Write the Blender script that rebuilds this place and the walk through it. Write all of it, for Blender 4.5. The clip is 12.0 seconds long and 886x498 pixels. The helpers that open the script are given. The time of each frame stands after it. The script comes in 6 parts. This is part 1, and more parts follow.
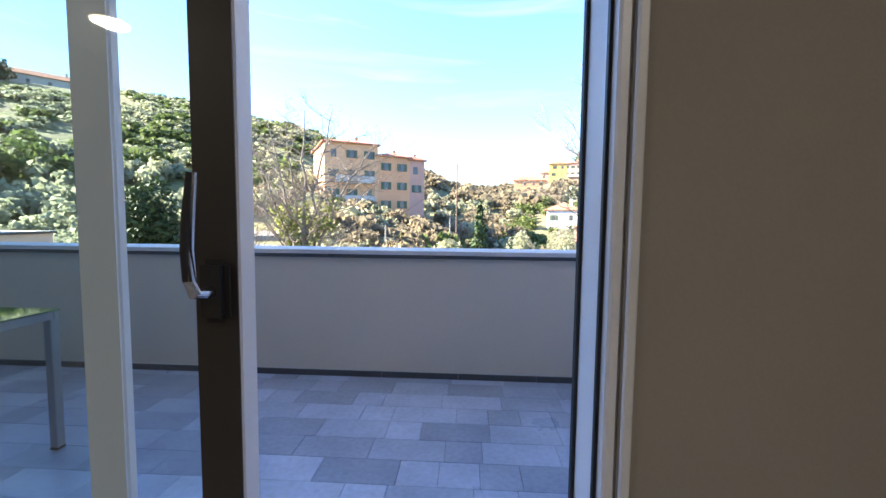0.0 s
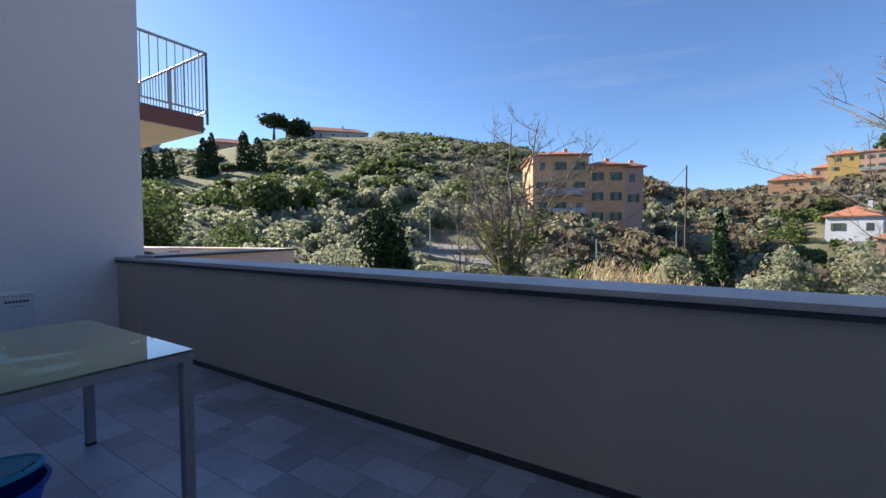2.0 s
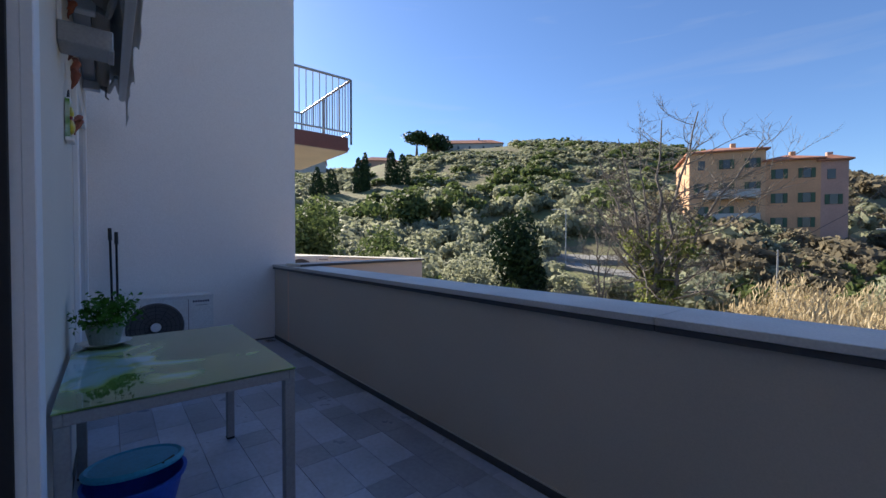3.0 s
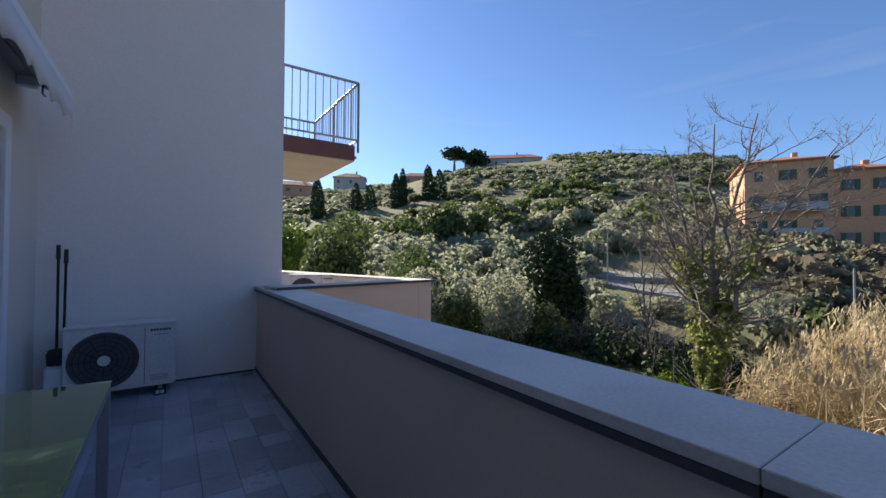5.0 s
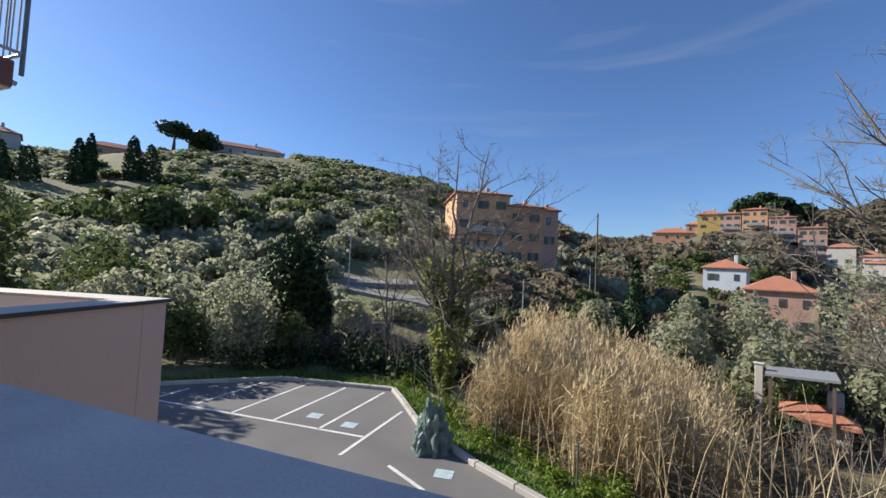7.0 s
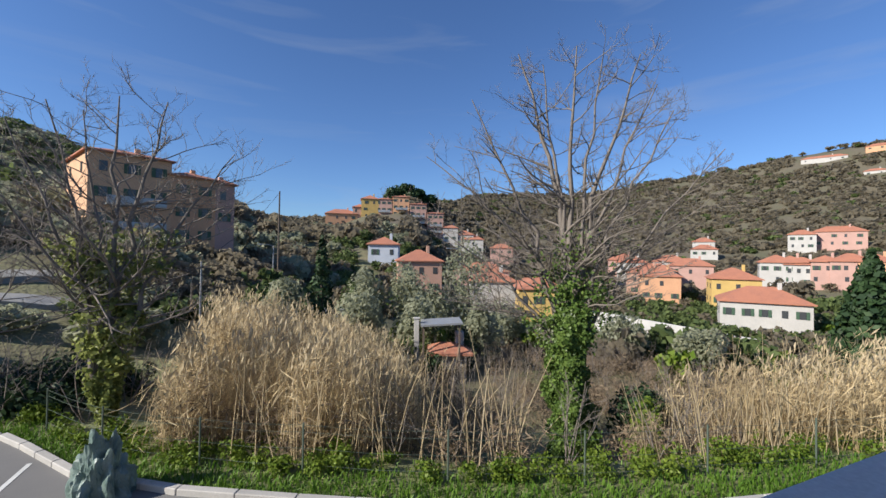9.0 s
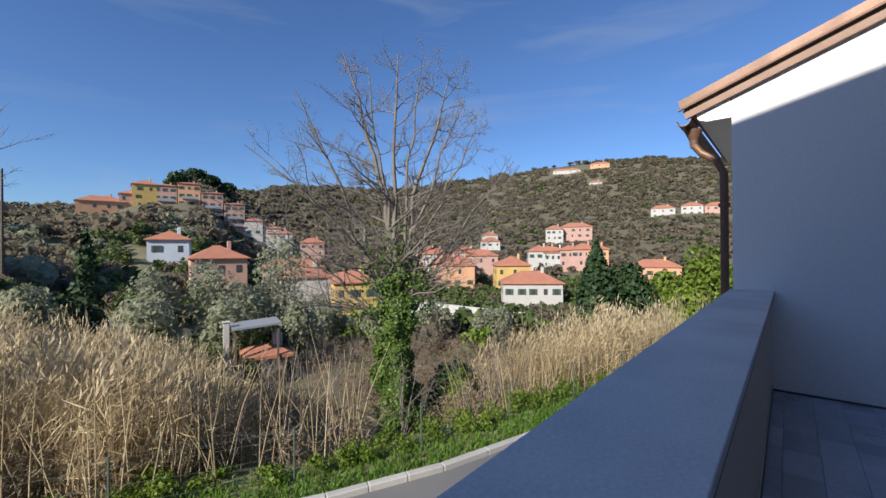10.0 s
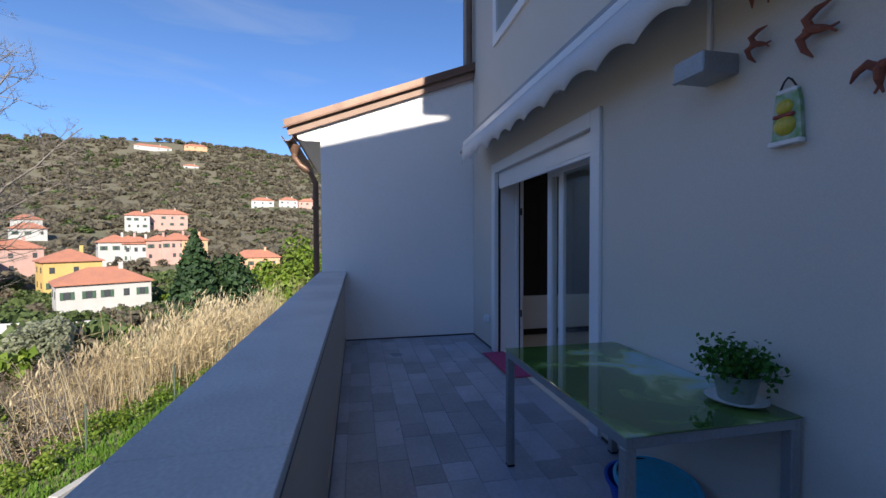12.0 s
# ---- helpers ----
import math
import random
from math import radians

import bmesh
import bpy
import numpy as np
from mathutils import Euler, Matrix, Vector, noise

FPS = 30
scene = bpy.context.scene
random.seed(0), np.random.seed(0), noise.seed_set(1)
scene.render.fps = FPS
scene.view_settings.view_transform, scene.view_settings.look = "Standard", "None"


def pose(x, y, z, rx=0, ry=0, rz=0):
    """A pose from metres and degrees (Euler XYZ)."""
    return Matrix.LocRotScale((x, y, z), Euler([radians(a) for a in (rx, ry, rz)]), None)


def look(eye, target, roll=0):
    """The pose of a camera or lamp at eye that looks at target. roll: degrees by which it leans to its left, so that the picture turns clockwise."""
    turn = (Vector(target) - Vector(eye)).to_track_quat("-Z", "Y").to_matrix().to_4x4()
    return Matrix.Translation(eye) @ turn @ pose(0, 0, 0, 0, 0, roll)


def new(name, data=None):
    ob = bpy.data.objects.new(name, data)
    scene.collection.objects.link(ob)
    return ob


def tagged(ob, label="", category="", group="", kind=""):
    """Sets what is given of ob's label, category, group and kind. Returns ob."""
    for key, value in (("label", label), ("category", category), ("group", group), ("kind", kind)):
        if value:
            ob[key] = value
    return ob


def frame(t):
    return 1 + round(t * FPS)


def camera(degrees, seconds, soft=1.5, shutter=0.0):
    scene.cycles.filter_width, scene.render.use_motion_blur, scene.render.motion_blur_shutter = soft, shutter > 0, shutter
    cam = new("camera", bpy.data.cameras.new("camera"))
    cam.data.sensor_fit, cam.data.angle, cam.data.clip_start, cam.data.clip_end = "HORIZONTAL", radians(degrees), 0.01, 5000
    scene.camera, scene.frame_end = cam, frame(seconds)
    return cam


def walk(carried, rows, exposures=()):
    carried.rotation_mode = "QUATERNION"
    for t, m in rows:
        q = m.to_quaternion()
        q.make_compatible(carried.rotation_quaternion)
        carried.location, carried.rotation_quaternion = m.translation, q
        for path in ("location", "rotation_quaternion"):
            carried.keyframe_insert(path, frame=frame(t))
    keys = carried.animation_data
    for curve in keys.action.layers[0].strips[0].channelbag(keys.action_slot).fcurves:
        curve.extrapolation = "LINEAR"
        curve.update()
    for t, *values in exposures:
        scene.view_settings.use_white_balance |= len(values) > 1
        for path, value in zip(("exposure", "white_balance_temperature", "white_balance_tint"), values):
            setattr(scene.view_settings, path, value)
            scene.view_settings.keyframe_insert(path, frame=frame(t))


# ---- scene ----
cam = camera(94.8, 12.0)
PATH = [
    (0, (0.302, -1.269, 1.235), (0.187, 0.722, 1.094), 0.6),
    (0.5, (0.301, -0.883, 1.247), (-0.027, 1.085, 1.112), -0.1),
    (1, (0.3, -0.585, 1.258), (-0.263, 1.33, 1.138), 0.1),
    (1.5, (0.215, -0.37, 1.267), (-0.597, 1.455, 1.165), 0.1),
    (2, (0.078, -0.214, 1.266), (-0.981, 1.481, 1.188), -0.2),
    (2.5, (-0.02, 0.007, 1.288), (-1.326, 1.52, 1.239), -0.2),
    (3, (-0.028, 0.094, 1.305), (-1.575, 1.361, 1.27), -0.0),
    (3.2, (-0.02, 0.135, 1.314), (-1.648, 1.296, 1.281), 0.0),
    (4.8, (-0.384, 0.874, 1.366), (-2.093, 1.913, 1.387), 0.1),
    (5, (-0.478, 0.95, 1.36), (-2.137, 2.067, 1.398), 0.3),
    (5.5, (-0.787, 1.149, 1.371), (-2.289, 2.469, 1.42), 1.5),
    (6, (-1.116, 1.244, 1.39), (-2.406, 2.771, 1.469), 2.4),
    (6.5, (-1.473, 1.288, 1.466), (-2.479, 3.014, 1.566), 2.8),
    (8.3, (-2.349, 1.69, 1.396), (-2.098, 3.673, 1.461), 1.6),
    (8.5, (-2.499, 1.72, 1.403), (-2.092, 3.677, 1.458), 1.3),
    (9, (-2.736, 1.733, 1.41), (-1.937, 3.566, 1.443), 0.8),
    (9.1, (-2.806, 1.725, 1.419), (-1.933, 3.525, 1.446), 0.8),
    (9.5, (-3.247, 1.728, 1.515), (-2.044, 3.325, 1.524), 0.1),
    (10, (-3.605, 1.691, 1.431), (-2.08, 2.984, 1.437), -0.4),
    (10.5, (-3.883, 1.628, 1.453), (-2.121, 2.573, 1.435), -0.8),
    (11, (-4.049, 1.662, 1.435), (-2.124, 2.201, 1.383), -1.0),
    (11.5, (-4.249, 1.69, 1.449), (-2.251, 1.766, 1.379), -1.0),
    (11.6, (-4.27, 1.683, 1.45), (-2.271, 1.665, 1.381), -1.0),
    (12, (-4.293, 1.653, 1.454), (-2.337, 1.24, 1.404), -0.2),
]
walk(cam, [(t, look(eye, aim, roll)) for t, eye, aim, roll in PATH],
     [(0, 3.3, 7400, 10), (0.5, 2.8, 7200, 10), (1.0, 2.05, 7000, 10), (1.6, 1.45, 7000, 10), (3.2, 1.35, 7000, 10), (5.0, 1.22, 7050, 10), (6.0, 1.1, 6900, 10), (6.7, 1.0, 6800, 10), (8.3, 0.9, 6500, 10), (10, 0.82, 6450, 10), (11, 1.02, 6450, 10), (12, 1.2, 6500, 10)])

# ---- world, sun ----
SUN_EL, SUN_TURN = 30.0, 1.6            # degrees up; degrees behind the terrace's long axis
world = bpy.data.worlds.new("sky")
scene.world = world
world.use_nodes = True
wn = world.node_tree
bg = wn.nodes["Background"]
sky = wn.nodes.new("ShaderNodeTexSky")
sky.sky_type, sky.sun_disc = "NISHITA", False
sun_way = Vector((-math.cos(radians(SUN_TURN)), -math.sin(radians(SUN_TURN)), math.tan(radians(SUN_EL)))).normalized()
sky.sun_elevation = radians(SUN_EL)
sky.sun_rotation = math.atan2(sun_way.x, sun_way.y)
sky.air_density, sky.dust_density, sky.ozone_density = 1.0, 0.3, 3.0
tint = wn.nodes.new("ShaderNodeMix")
tint.data_type, tint.blend_type = "RGBA", "MULTIPLY"
tint.inputs["Factor"].default_value = 1.0
tint.inputs["B"].default_value = (0.56, 0.72, 0.97, 1.0)
wn.links.new(sky.outputs[0], tint.inputs["A"])
# thin cirrus streaks
way = wn.nodes.new("ShaderNodeTexCoord")
lay = wn.nodes.new("ShaderNodeMapping")
lay.inputs["Scale"].default_value, lay.inputs["Rotation"].default_value = (1.0, 1.6, 9.0), (0.12, 0.1, 0.4)
streak = wn.nodes.new("ShaderNodeTexNoise")
streak.inputs["Scale"].default_value, streak.inputs["Detail"].default_value, streak.inputs["Distortion"].default_value = 2.2, 5, 0.6
thin = wn.nodes.new("ShaderNodeMapRange")
thin.inputs["From Min"].default_value, thin.inputs["From Max"].default_value, thin.inputs["To Max"].default_value = 0.56, 0.78, 0.18
cirrus = wn.nodes.new("ShaderNodeMix")
cirrus.data_type = "RGBA"
cirrus.inputs["B"].default_value = (2.9, 3.3, 3.9, 1.0)
wn.links.new(way.outputs["Generated"], lay.inputs["Vector"])
wn.links.new(lay.outputs[0], streak.inputs["Vector"])
wn.links.new(streak.outputs["Fac"], thin.inputs["Value"])
wn.links.new(thin.outputs[0], cirrus.inputs["Factor"])
wn.links.new(tint.outputs["Result"], cirrus.inputs["A"])
wn.links.new(cirrus.outputs["Result"], bg.inputs[0])
bg.inputs[1].default_value = 0.08
sun_data = bpy.data.lights.new("sun", "SUN")
sun_data.energy, sun_data.angle, sun_data.color = 4.0, radians(0.53), (1.0, 0.94, 0.84)
sun = new("sun", sun_data)
sun.matrix_world = look((0, 0, 60), Vector((0, 0, 60)) - sun_way)


# ---- materials ----
def mat(name, color, rough=0.7, dark=None, scale=6.0, fine=60.0, bump=0.15, metal=0.0, amount=0.5, per_piece=0.0, grain_by=0.1, stretch=(1, 1, 1), spec=0.5, depth=0.01):
    """A surface with stains at one scale, grain at another and relief; per_piece varies brightness from object to object."""
    m = bpy.data.materials.new(name)
    m.use_nodes = True
    nt = m.node_tree
    b = nt.nodes["Principled BSDF"]
    b.inputs["Metallic"].default_value = metal
    b.inputs["Specular IOR Level"].default_value = spec
    geo = nt.nodes.new("ShaderNodeNewGeometry")
    mapping = nt.nodes.new("ShaderNodeMapping")
    mapping.inputs["Scale"].default_value = stretch
    nt.links.new(geo.outputs["Position"], mapping.inputs["Vector"])
    n1, n2 = nt.nodes.new("ShaderNodeTexNoise"), nt.nodes.new("ShaderNodeTexNoise")
    for n, s in ((n1, scale), (n2, fine)):
        n.inputs["Scale"].default_value = s
        n.inputs["Detail"].default_value = 4
        nt.links.new(mapping.outputs[0], n.inputs["Vector"])
    ramp = nt.nodes.new("ShaderNodeValToRGB")
    ramp.color_ramp.elements[0].position, ramp.color_ramp.elements[1].position = 0.35, 0.65
    nt.links.new(n1.outputs["Fac"], ramp.inputs[0])
    dark = dark or tuple(c * 0.82 for c in color)
    mix = nt.nodes.new("ShaderNodeMix")
    mix.data_type = "RGBA"
    mix.inputs["A"].default_value, mix.inputs["B"].default_value = (*color, 1), (*dark, 1)
    mul = nt.nodes.new("ShaderNodeMath")
    mul.operation = "MULTIPLY"
    mul.inputs[1].default_value = amount
    nt.links.new(ramp.outputs[0], mul.inputs[0])
    nt.links.new(mul.outputs[0], mix.inputs["Factor"])
    grain = nt.nodes.new("ShaderNodeMapRange")
    grain.inputs["From Min"].default_value, grain.inputs["From Max"].default_value = 0.3, 0.7
    grain.inputs["To Min"].default_value, grain.inputs["To Max"].default_value = 1 - grain_by, 1 + grain_by
    nt.links.new(n2.outputs["Fac"], grain.inputs["Value"])
    out = grain.outputs[0]
    if per_piece:
        info = nt.nodes.new("ShaderNodeObjectInfo")
        rng = nt.nodes.new("ShaderNodeMapRange")
        rng.inputs["To Min"].default_value, rng.inputs["To Max"].default_value = 1 - per_piece, 1 + per_piece
        nt.links.new(info.outputs["Random"], rng.inputs["Value"])
        times = nt.nodes.new("ShaderNodeMath")
        times.operation = "MULTIPLY"
        nt.links.new(out, times.inputs[0])
        nt.links.new(rng.outputs[0], times.inputs[1])
        out = times.outputs[0]
    scaled = nt.nodes.new("ShaderNodeVectorMath")
    scaled.operation = "SCALE"
    nt.links.new(mix.outputs["Result"], scaled.inputs[0])
    nt.links.new(out, scaled.inputs["Scale"])
    nt.links.new(scaled.outputs[0], b.inputs["Base Color"])
    rr = nt.nodes.new("ShaderNodeMapRange")
    rr.inputs["To Min"].default_value, rr.inputs["To Max"].default_value = max(0.02, rough - 0.08), min(1, rough + 0.08)
    nt.links.new(n1.outputs["Fac"], rr.inputs["Value"])
    nt.links.new(rr.outputs[0], b.inputs["Roughness"])
    if bump:
        bp = nt.nodes.new("ShaderNodeBump")
        bp.inputs["Strength"].default_value, bp.inputs["Distance"].default_value = bump, depth
        nt.links.new(n2.outputs["Fac"], bp.inputs["Height"])
        nt.links.new(bp.outputs[0], b.inputs["Normal"])
    return m


def leafy(name, color, other, rough=0.55, island=True, trans=0.25):
    """Leaves: each island its own shade between two colours, a little light through them."""
    m = bpy.data.materials.new(name)
    m.use_nodes = True
    nt = m.node_tree
    b = nt.nodes["Principled BSDF"]
    geo = nt.nodes.new("ShaderNodeNewGeometry")
    noise_n = nt.nodes.new("ShaderNodeTexNoise")
    noise_n.inputs["Scale"].default_value = 0.25
    nt.links.new(geo.outputs["Position"], noise_n.inputs["Vector"])
    add = nt.nodes.new("ShaderNodeMath")
    add.operation = "ADD"
    nt.links.new(geo.outputs["Random Per Island"], add.inputs[0])
    nt.links.new(noise_n.outputs["Fac"], add.inputs[1])
    rng = nt.nodes.new("ShaderNodeMapRange")
    rng.inputs["From Min"].default_value, rng.inputs["From Max"].default_value = 0.4, 1.6
    nt.links.new(add.outputs[0], rng.inputs["Value"])
    mix = nt.nodes.new("ShaderNodeMix")
    mix.data_type = "RGBA"
    mix.inputs["A"].default_value, mix.inputs["B"].default_value = (*color, 1), (*other, 1)
    nt.links.new(rng.outputs[0], mix.inputs["Factor"])
    nt.links.new(mix.outputs["Result"], b.inputs["Base Color"])
    b.inputs["Roughness"].default_value = rough
    b.inputs["Specular IOR Level"].default_value = 0.2
    if trans:
        tr = nt.nodes.new("ShaderNodeBsdfTranslucent")
        nt.links.new(mix.outputs["Result"], tr.inputs["Color"])
        ms = nt.nodes.new("ShaderNodeMixShader")
        ms.inputs[0].default_value = trans
        nt.links.new(b.outputs[0], ms.inputs[1])
        nt.links.new(tr.outputs[0], ms.inputs[2])
        nt.links.new(ms.outputs[0], nt.nodes["Material Output"].inputs[0])
    return m


def glass(name, tint=(0.9, 0.95, 0.95)):
    m = bpy.data.materials.new(name)
    m.use_nodes = True
    nt = m.node_tree
    clear, gloss = nt.nodes.new("ShaderNodeBsdfTransparent"), nt.nodes.new("ShaderNodeBsdfGlossy")
    clear.inputs[0].default_value = (*tint, 1)
    gloss.inputs["Roughness"].default_value = 0.01
    lw = nt.nodes.new("ShaderNodeLayerWeight")
    lw.inputs["Blend"].default_value = 0.5
    up = nt.nodes.new("ShaderNodeMath")
    up.operation = "POWER"
    up.inputs[1].default_value = 4.0
    rng = nt.nodes.new("ShaderNodeMapRange")
    rng.inputs["To Min"].default_value, rng.inputs["To Max"].default_value = 0.04, 0.9
    ms = nt.nodes.new("ShaderNodeMixShader")
    nt.links.new(lw.outputs["Facing"], up.inputs[0])
    nt.links.new(up.outputs[0], rng.inputs["Value"])
    nt.links.new(rng.outputs[0], ms.inputs[0])
    nt.links.new(clear.outputs[0], ms.inputs[1])
    nt.links.new(gloss.outputs[0], ms.inputs[2])
    nt.links.new(ms.outputs[0], nt.nodes["Material Output"].inputs[0])
    return m


GREY_PLASTER = mat("grey_plaster", (0.74, 0.69, 0.62), 0.9, (0.69, 0.64, 0.57), 0.9, 180, 0.25, amount=0.6, grain_by=0.05, depth=0.003)
PARAPET_PLASTER = mat("parapet_plaster", (0.6, 0.52, 0.44), 0.9, (0.56, 0.485, 0.405), 1.2, 180, 0.25, amount=0.6, grain_by=0.05, depth=0.003)
WHITE_PLASTER = mat("white_plaster", (0.88, 0.85, 0.83), 0.9, (0.84, 0.81, 0.79), 0.8, 160, 0.25, amount=0.6, depth=0.003)
PEACH_PLASTER = mat("peach_plaster", (0.78, 0.57, 0.44), 0.9, (0.73, 0.52, 0.395), 0.8, 120, 0.25, amount=0.6, depth=0.003)
TRIM_WHITE = mat("white_trim", (0.86, 0.86, 0.86), 0.55, (0.8, 0.8, 0.8), 2, 90, 0.03, amount=0.4, grain_by=0.02)
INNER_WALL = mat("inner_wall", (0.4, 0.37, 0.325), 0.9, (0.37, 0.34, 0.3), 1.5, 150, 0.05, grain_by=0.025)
INNER_FLOOR = mat("inner_floor", (0.5, 0.46, 0.42), 0.4, None, 3, 40, 0.05)
CAP_STONE = mat("cap_stone", (0.66, 0.64, 0.61), 0.6, (0.5, 0.48, 0.46), 2.2, 90, 0.15, amount=0.7, depth=0.002)
TILE = mat("slate_tile", (0.38, 0.43, 0.525), 0.3, (0.285, 0.325, 0.4), 3.0, 35, 0.25, amount=0.8, per_piece=0.24, depth=0.003)
GROUT = mat("grout", (0.2, 0.2, 0.2), 0.9, None, 8, 80, 0.1)
SKIRT = mat("dark_skirting", (0.07, 0.07, 0.075), 0.5, (0.05, 0.05, 0.055), 5, 60, 0.1, per_piece=0.15)
COPPER = mat("brown_copper", (0.2, 0.11, 0.07), 0.5, (0.14, 0.078, 0.052), 4, 50, 0.1, metal=0.25)
VERGE = mat("verge_wood", (0.3, 0.19, 0.135), 0.65, (0.25, 0.155, 0.11), 5, 60, 0.15)
ROOF_TILE = mat("roof_tile", (0.19, 0.085, 0.052), 0.85, (0.14, 0.065, 0.042), 3, 30, 0.3, per_piece=0.25)
STEEL_PAINT = mat("grey_painted_steel", (0.36, 0.37, 0.38), 0.4, None, 5, 90, 0.04, metal=0.3)
PVC = mat("white_pvc", (0.85, 0.86, 0.88), 0.35, (0.81, 0.82, 0.84), 4, 80, 0.015, amount=0.4, grain_by=0.015)
# Near-black colour puts backlit shade on the sliding leaf's inside face.
SHADED_PVC = mat("shaded_frame_pvc", (0.045, 0.04, 0.037), 0.45, None, 5, 90, 0.02, grain_by=0.02)
RUBBER = mat("black_rubber", (0.02, 0.02, 0.022), 0.6, None, 8, 80, 0.05)
CHROME = mat("brushed_steel", (0.6, 0.6, 0.62), 0.22, None, 20, 150, 0.03, metal=1.0)
GLASS = glass("window_glass")


# ---- mesh helpers ----
def part(name, bm, material, parent=None, label=""):
    me = bpy.data.meshes.new(name)
    bmesh.ops.recalc_face_normals(bm, faces=bm.faces)
    bm.to_mesh(me)
    bm.free()
    if material:
        me.materials.append(material)
    ob = new(name, me)
    if parent:
        ob.parent = parent
    if label:
        ob["label"] = label
    return ob


def thing(name, at, label, category, group="", turn=0.0, kind=""):
    e = new(name)
    e.empty_display_size = 0.1
    e.matrix_world = pose(at[0], at[1], at[2], 0, 0, turn)
    return tagged(e, label, category, group, kind)


def box(lo, hi, bevel=0.0, bm=None, segs=1):
    """A box between two corners, its edges rounded by bevel."""
    bm = bm or bmesh.new()
    made = bmesh.ops.create_cube(bm, size=1.0)["verts"]
    size = [b - a for a, b in zip(lo, hi)]
    for v in made:
        v.co = Vector([(a + b) / 2 + c * s for a, b, c, s in zip(lo, hi, v.co, size)])
    if bevel:
        edges = {e for v in made for e in v.link_edges}
        bmesh.ops.bevel(bm, geom=list(edges), offset=bevel, segments=segs, affect="EDGES", clamp_overlap=True)
    return bm


def tube(points, radii, sides=8, bm=None, cap=True):
    """A round bar through points."""
    bm = bm or bmesh.new()
    points = [Vector(p) for p in points]
    if not hasattr(radii, "__len__"):
        radii = [radii] * len(points)
    rings = []
    ref = Vector((0.31, 0.17, 0.93))
    for i, p in enumerate(points):
        d = (points[min(i + 1, len(points) - 1)] - points[max(i - 1, 0)]).normalized()
        side = d.cross(ref)
        if side.length < 0.2:
            side = d.cross(Vector((1, 0, 0)))
        side.normalize()
        up = side.cross(d)
        rings.append([bm.verts.new(p + (side * math.cos(a) + up * math.sin(a)) * radii[i]) for a in (2 * math.pi * k / sides for k in range(sides))])
    for a, b in zip(rings, rings[1:]):
        for k in range(sides):
            bm.faces.new((a[k], a[(k + 1) % sides], b[(k + 1) % sides], b[k]))
    if cap:
        bm.faces.new(rings[0][::-1])
        bm.faces.new(rings[-1])
    return bm


def lathe(profile, sides=24, bm=None, at=(0, 0, 0)):
    """A turned shape from (radius, height) pairs."""
    bm = bm or bmesh.new()
    rings = [[bm.verts.new((at[0] + r * math.cos(2 * math.pi * k / sides), at[1] + r * math.sin(2 * math.pi * k / sides), at[2] + z)) for k in range(sides)] for r, z in profile]
    for a, b in zip(rings, rings[1:]):
        for k in range(sides):
            bm.faces.new((a[k], a[(k + 1) % sides], b[(k + 1) % sides], b[k]))
    for ring, flip in ((rings[0], True), (rings[-1], False)):
        bm.faces.new(ring[::-1] if flip else ring)
    return bm


def prism(outline, axis, a, b, bm=None):
    """An outline in the two other axes, drawn out from a to b along axis."""
    bm = bm or bmesh.new()

    def put(p, w):
        q = list(p)
        q.insert("xyz".index(axis), w)
        return bm.verts.new(q)
    lo, hi = [put(p, a) for p in outline], [put(p, b) for p in outline]
    n = len(outline)
    bm.faces.new(lo)
    bm.faces.new(hi[::-1])
    for k in range(n):
        bm.faces.new((lo[k], hi[k], hi[(k + 1) % n], lo[(k + 1) % n]))
    return bm


def structure(name, bm, material, label, category="wall"):
    return tagged(part(name, bm, material), label, category, kind="structure")


# ---- ground ----
X0, X1 = -5.76, 1.66                     # the terrace's two ends
Y_HOUSE = -0.08                         # outer face of the house wall
Y_IN, Y_OUT = 1.83, 2.14                 # parapet faces
CAP_Z = 1.0
ROAD_Z = -3.4
KERB = [(-60, -6.0), (-18.5, 10.6), (-13.3, 14.9), (-8.8, 15.75), (-8.05, 14.9), (-6.39, 12.85), (-4.24, 11.3), (-2.1, 10.1), (0.9, 8.5), (3.2, 7.5), (5.6, 6.8), (8.18, 6.15), (22, 2.6), (60, -6.0)]
RIDGE = [(-180, 2.5, 500), (-130, 4, 500), (-100, 9, 480), (-84, 10.4, 480), (-76, 11.2, 500), (-70, 11.6, 520), (-64, 11.2, 520), (-54, 9.8, 520), (-41, 8.4, 480), (-31, 8.8, 420), (-23, 7.6, 330), (-18.5, 8.2, 270),
         (-14.5, 6.4, 250), (-8, 4.2, 260), (1, 4.5, 230), (6, 6.2, 190), (14, 8.8, 170), (24, 11.5, 165), (37, 13.0, 170), (47, 12.4, 165), (57, 10.6, 160), (65, 9.2, 170), (77, 7.6, 190), (100, 6, 220), (140, 3, 400), (180, 2.5, 500)]


def kerb_y(x):
    for (xa, ya), (xb, yb) in zip(KERB, KERB[1:]):
        if xa <= x <= xb:
            return ya + (yb - ya) * (x - xa) / (xb - xa)
    return -6.0


def ease(t):
    t = min(1.0, max(0.0, t))
    return t * t * (3 - 2 * t)


def ridge(az):
    for (a, ea, ra), (b, eb, rb) in zip(RIDGE, RIDGE[1:]):
        if a <= az <= b:
            k = ease((az - a) / (b - a))
            return ea + (eb - ea) * k, ra + (rb - ra) * k
    return 2.5, 500.0


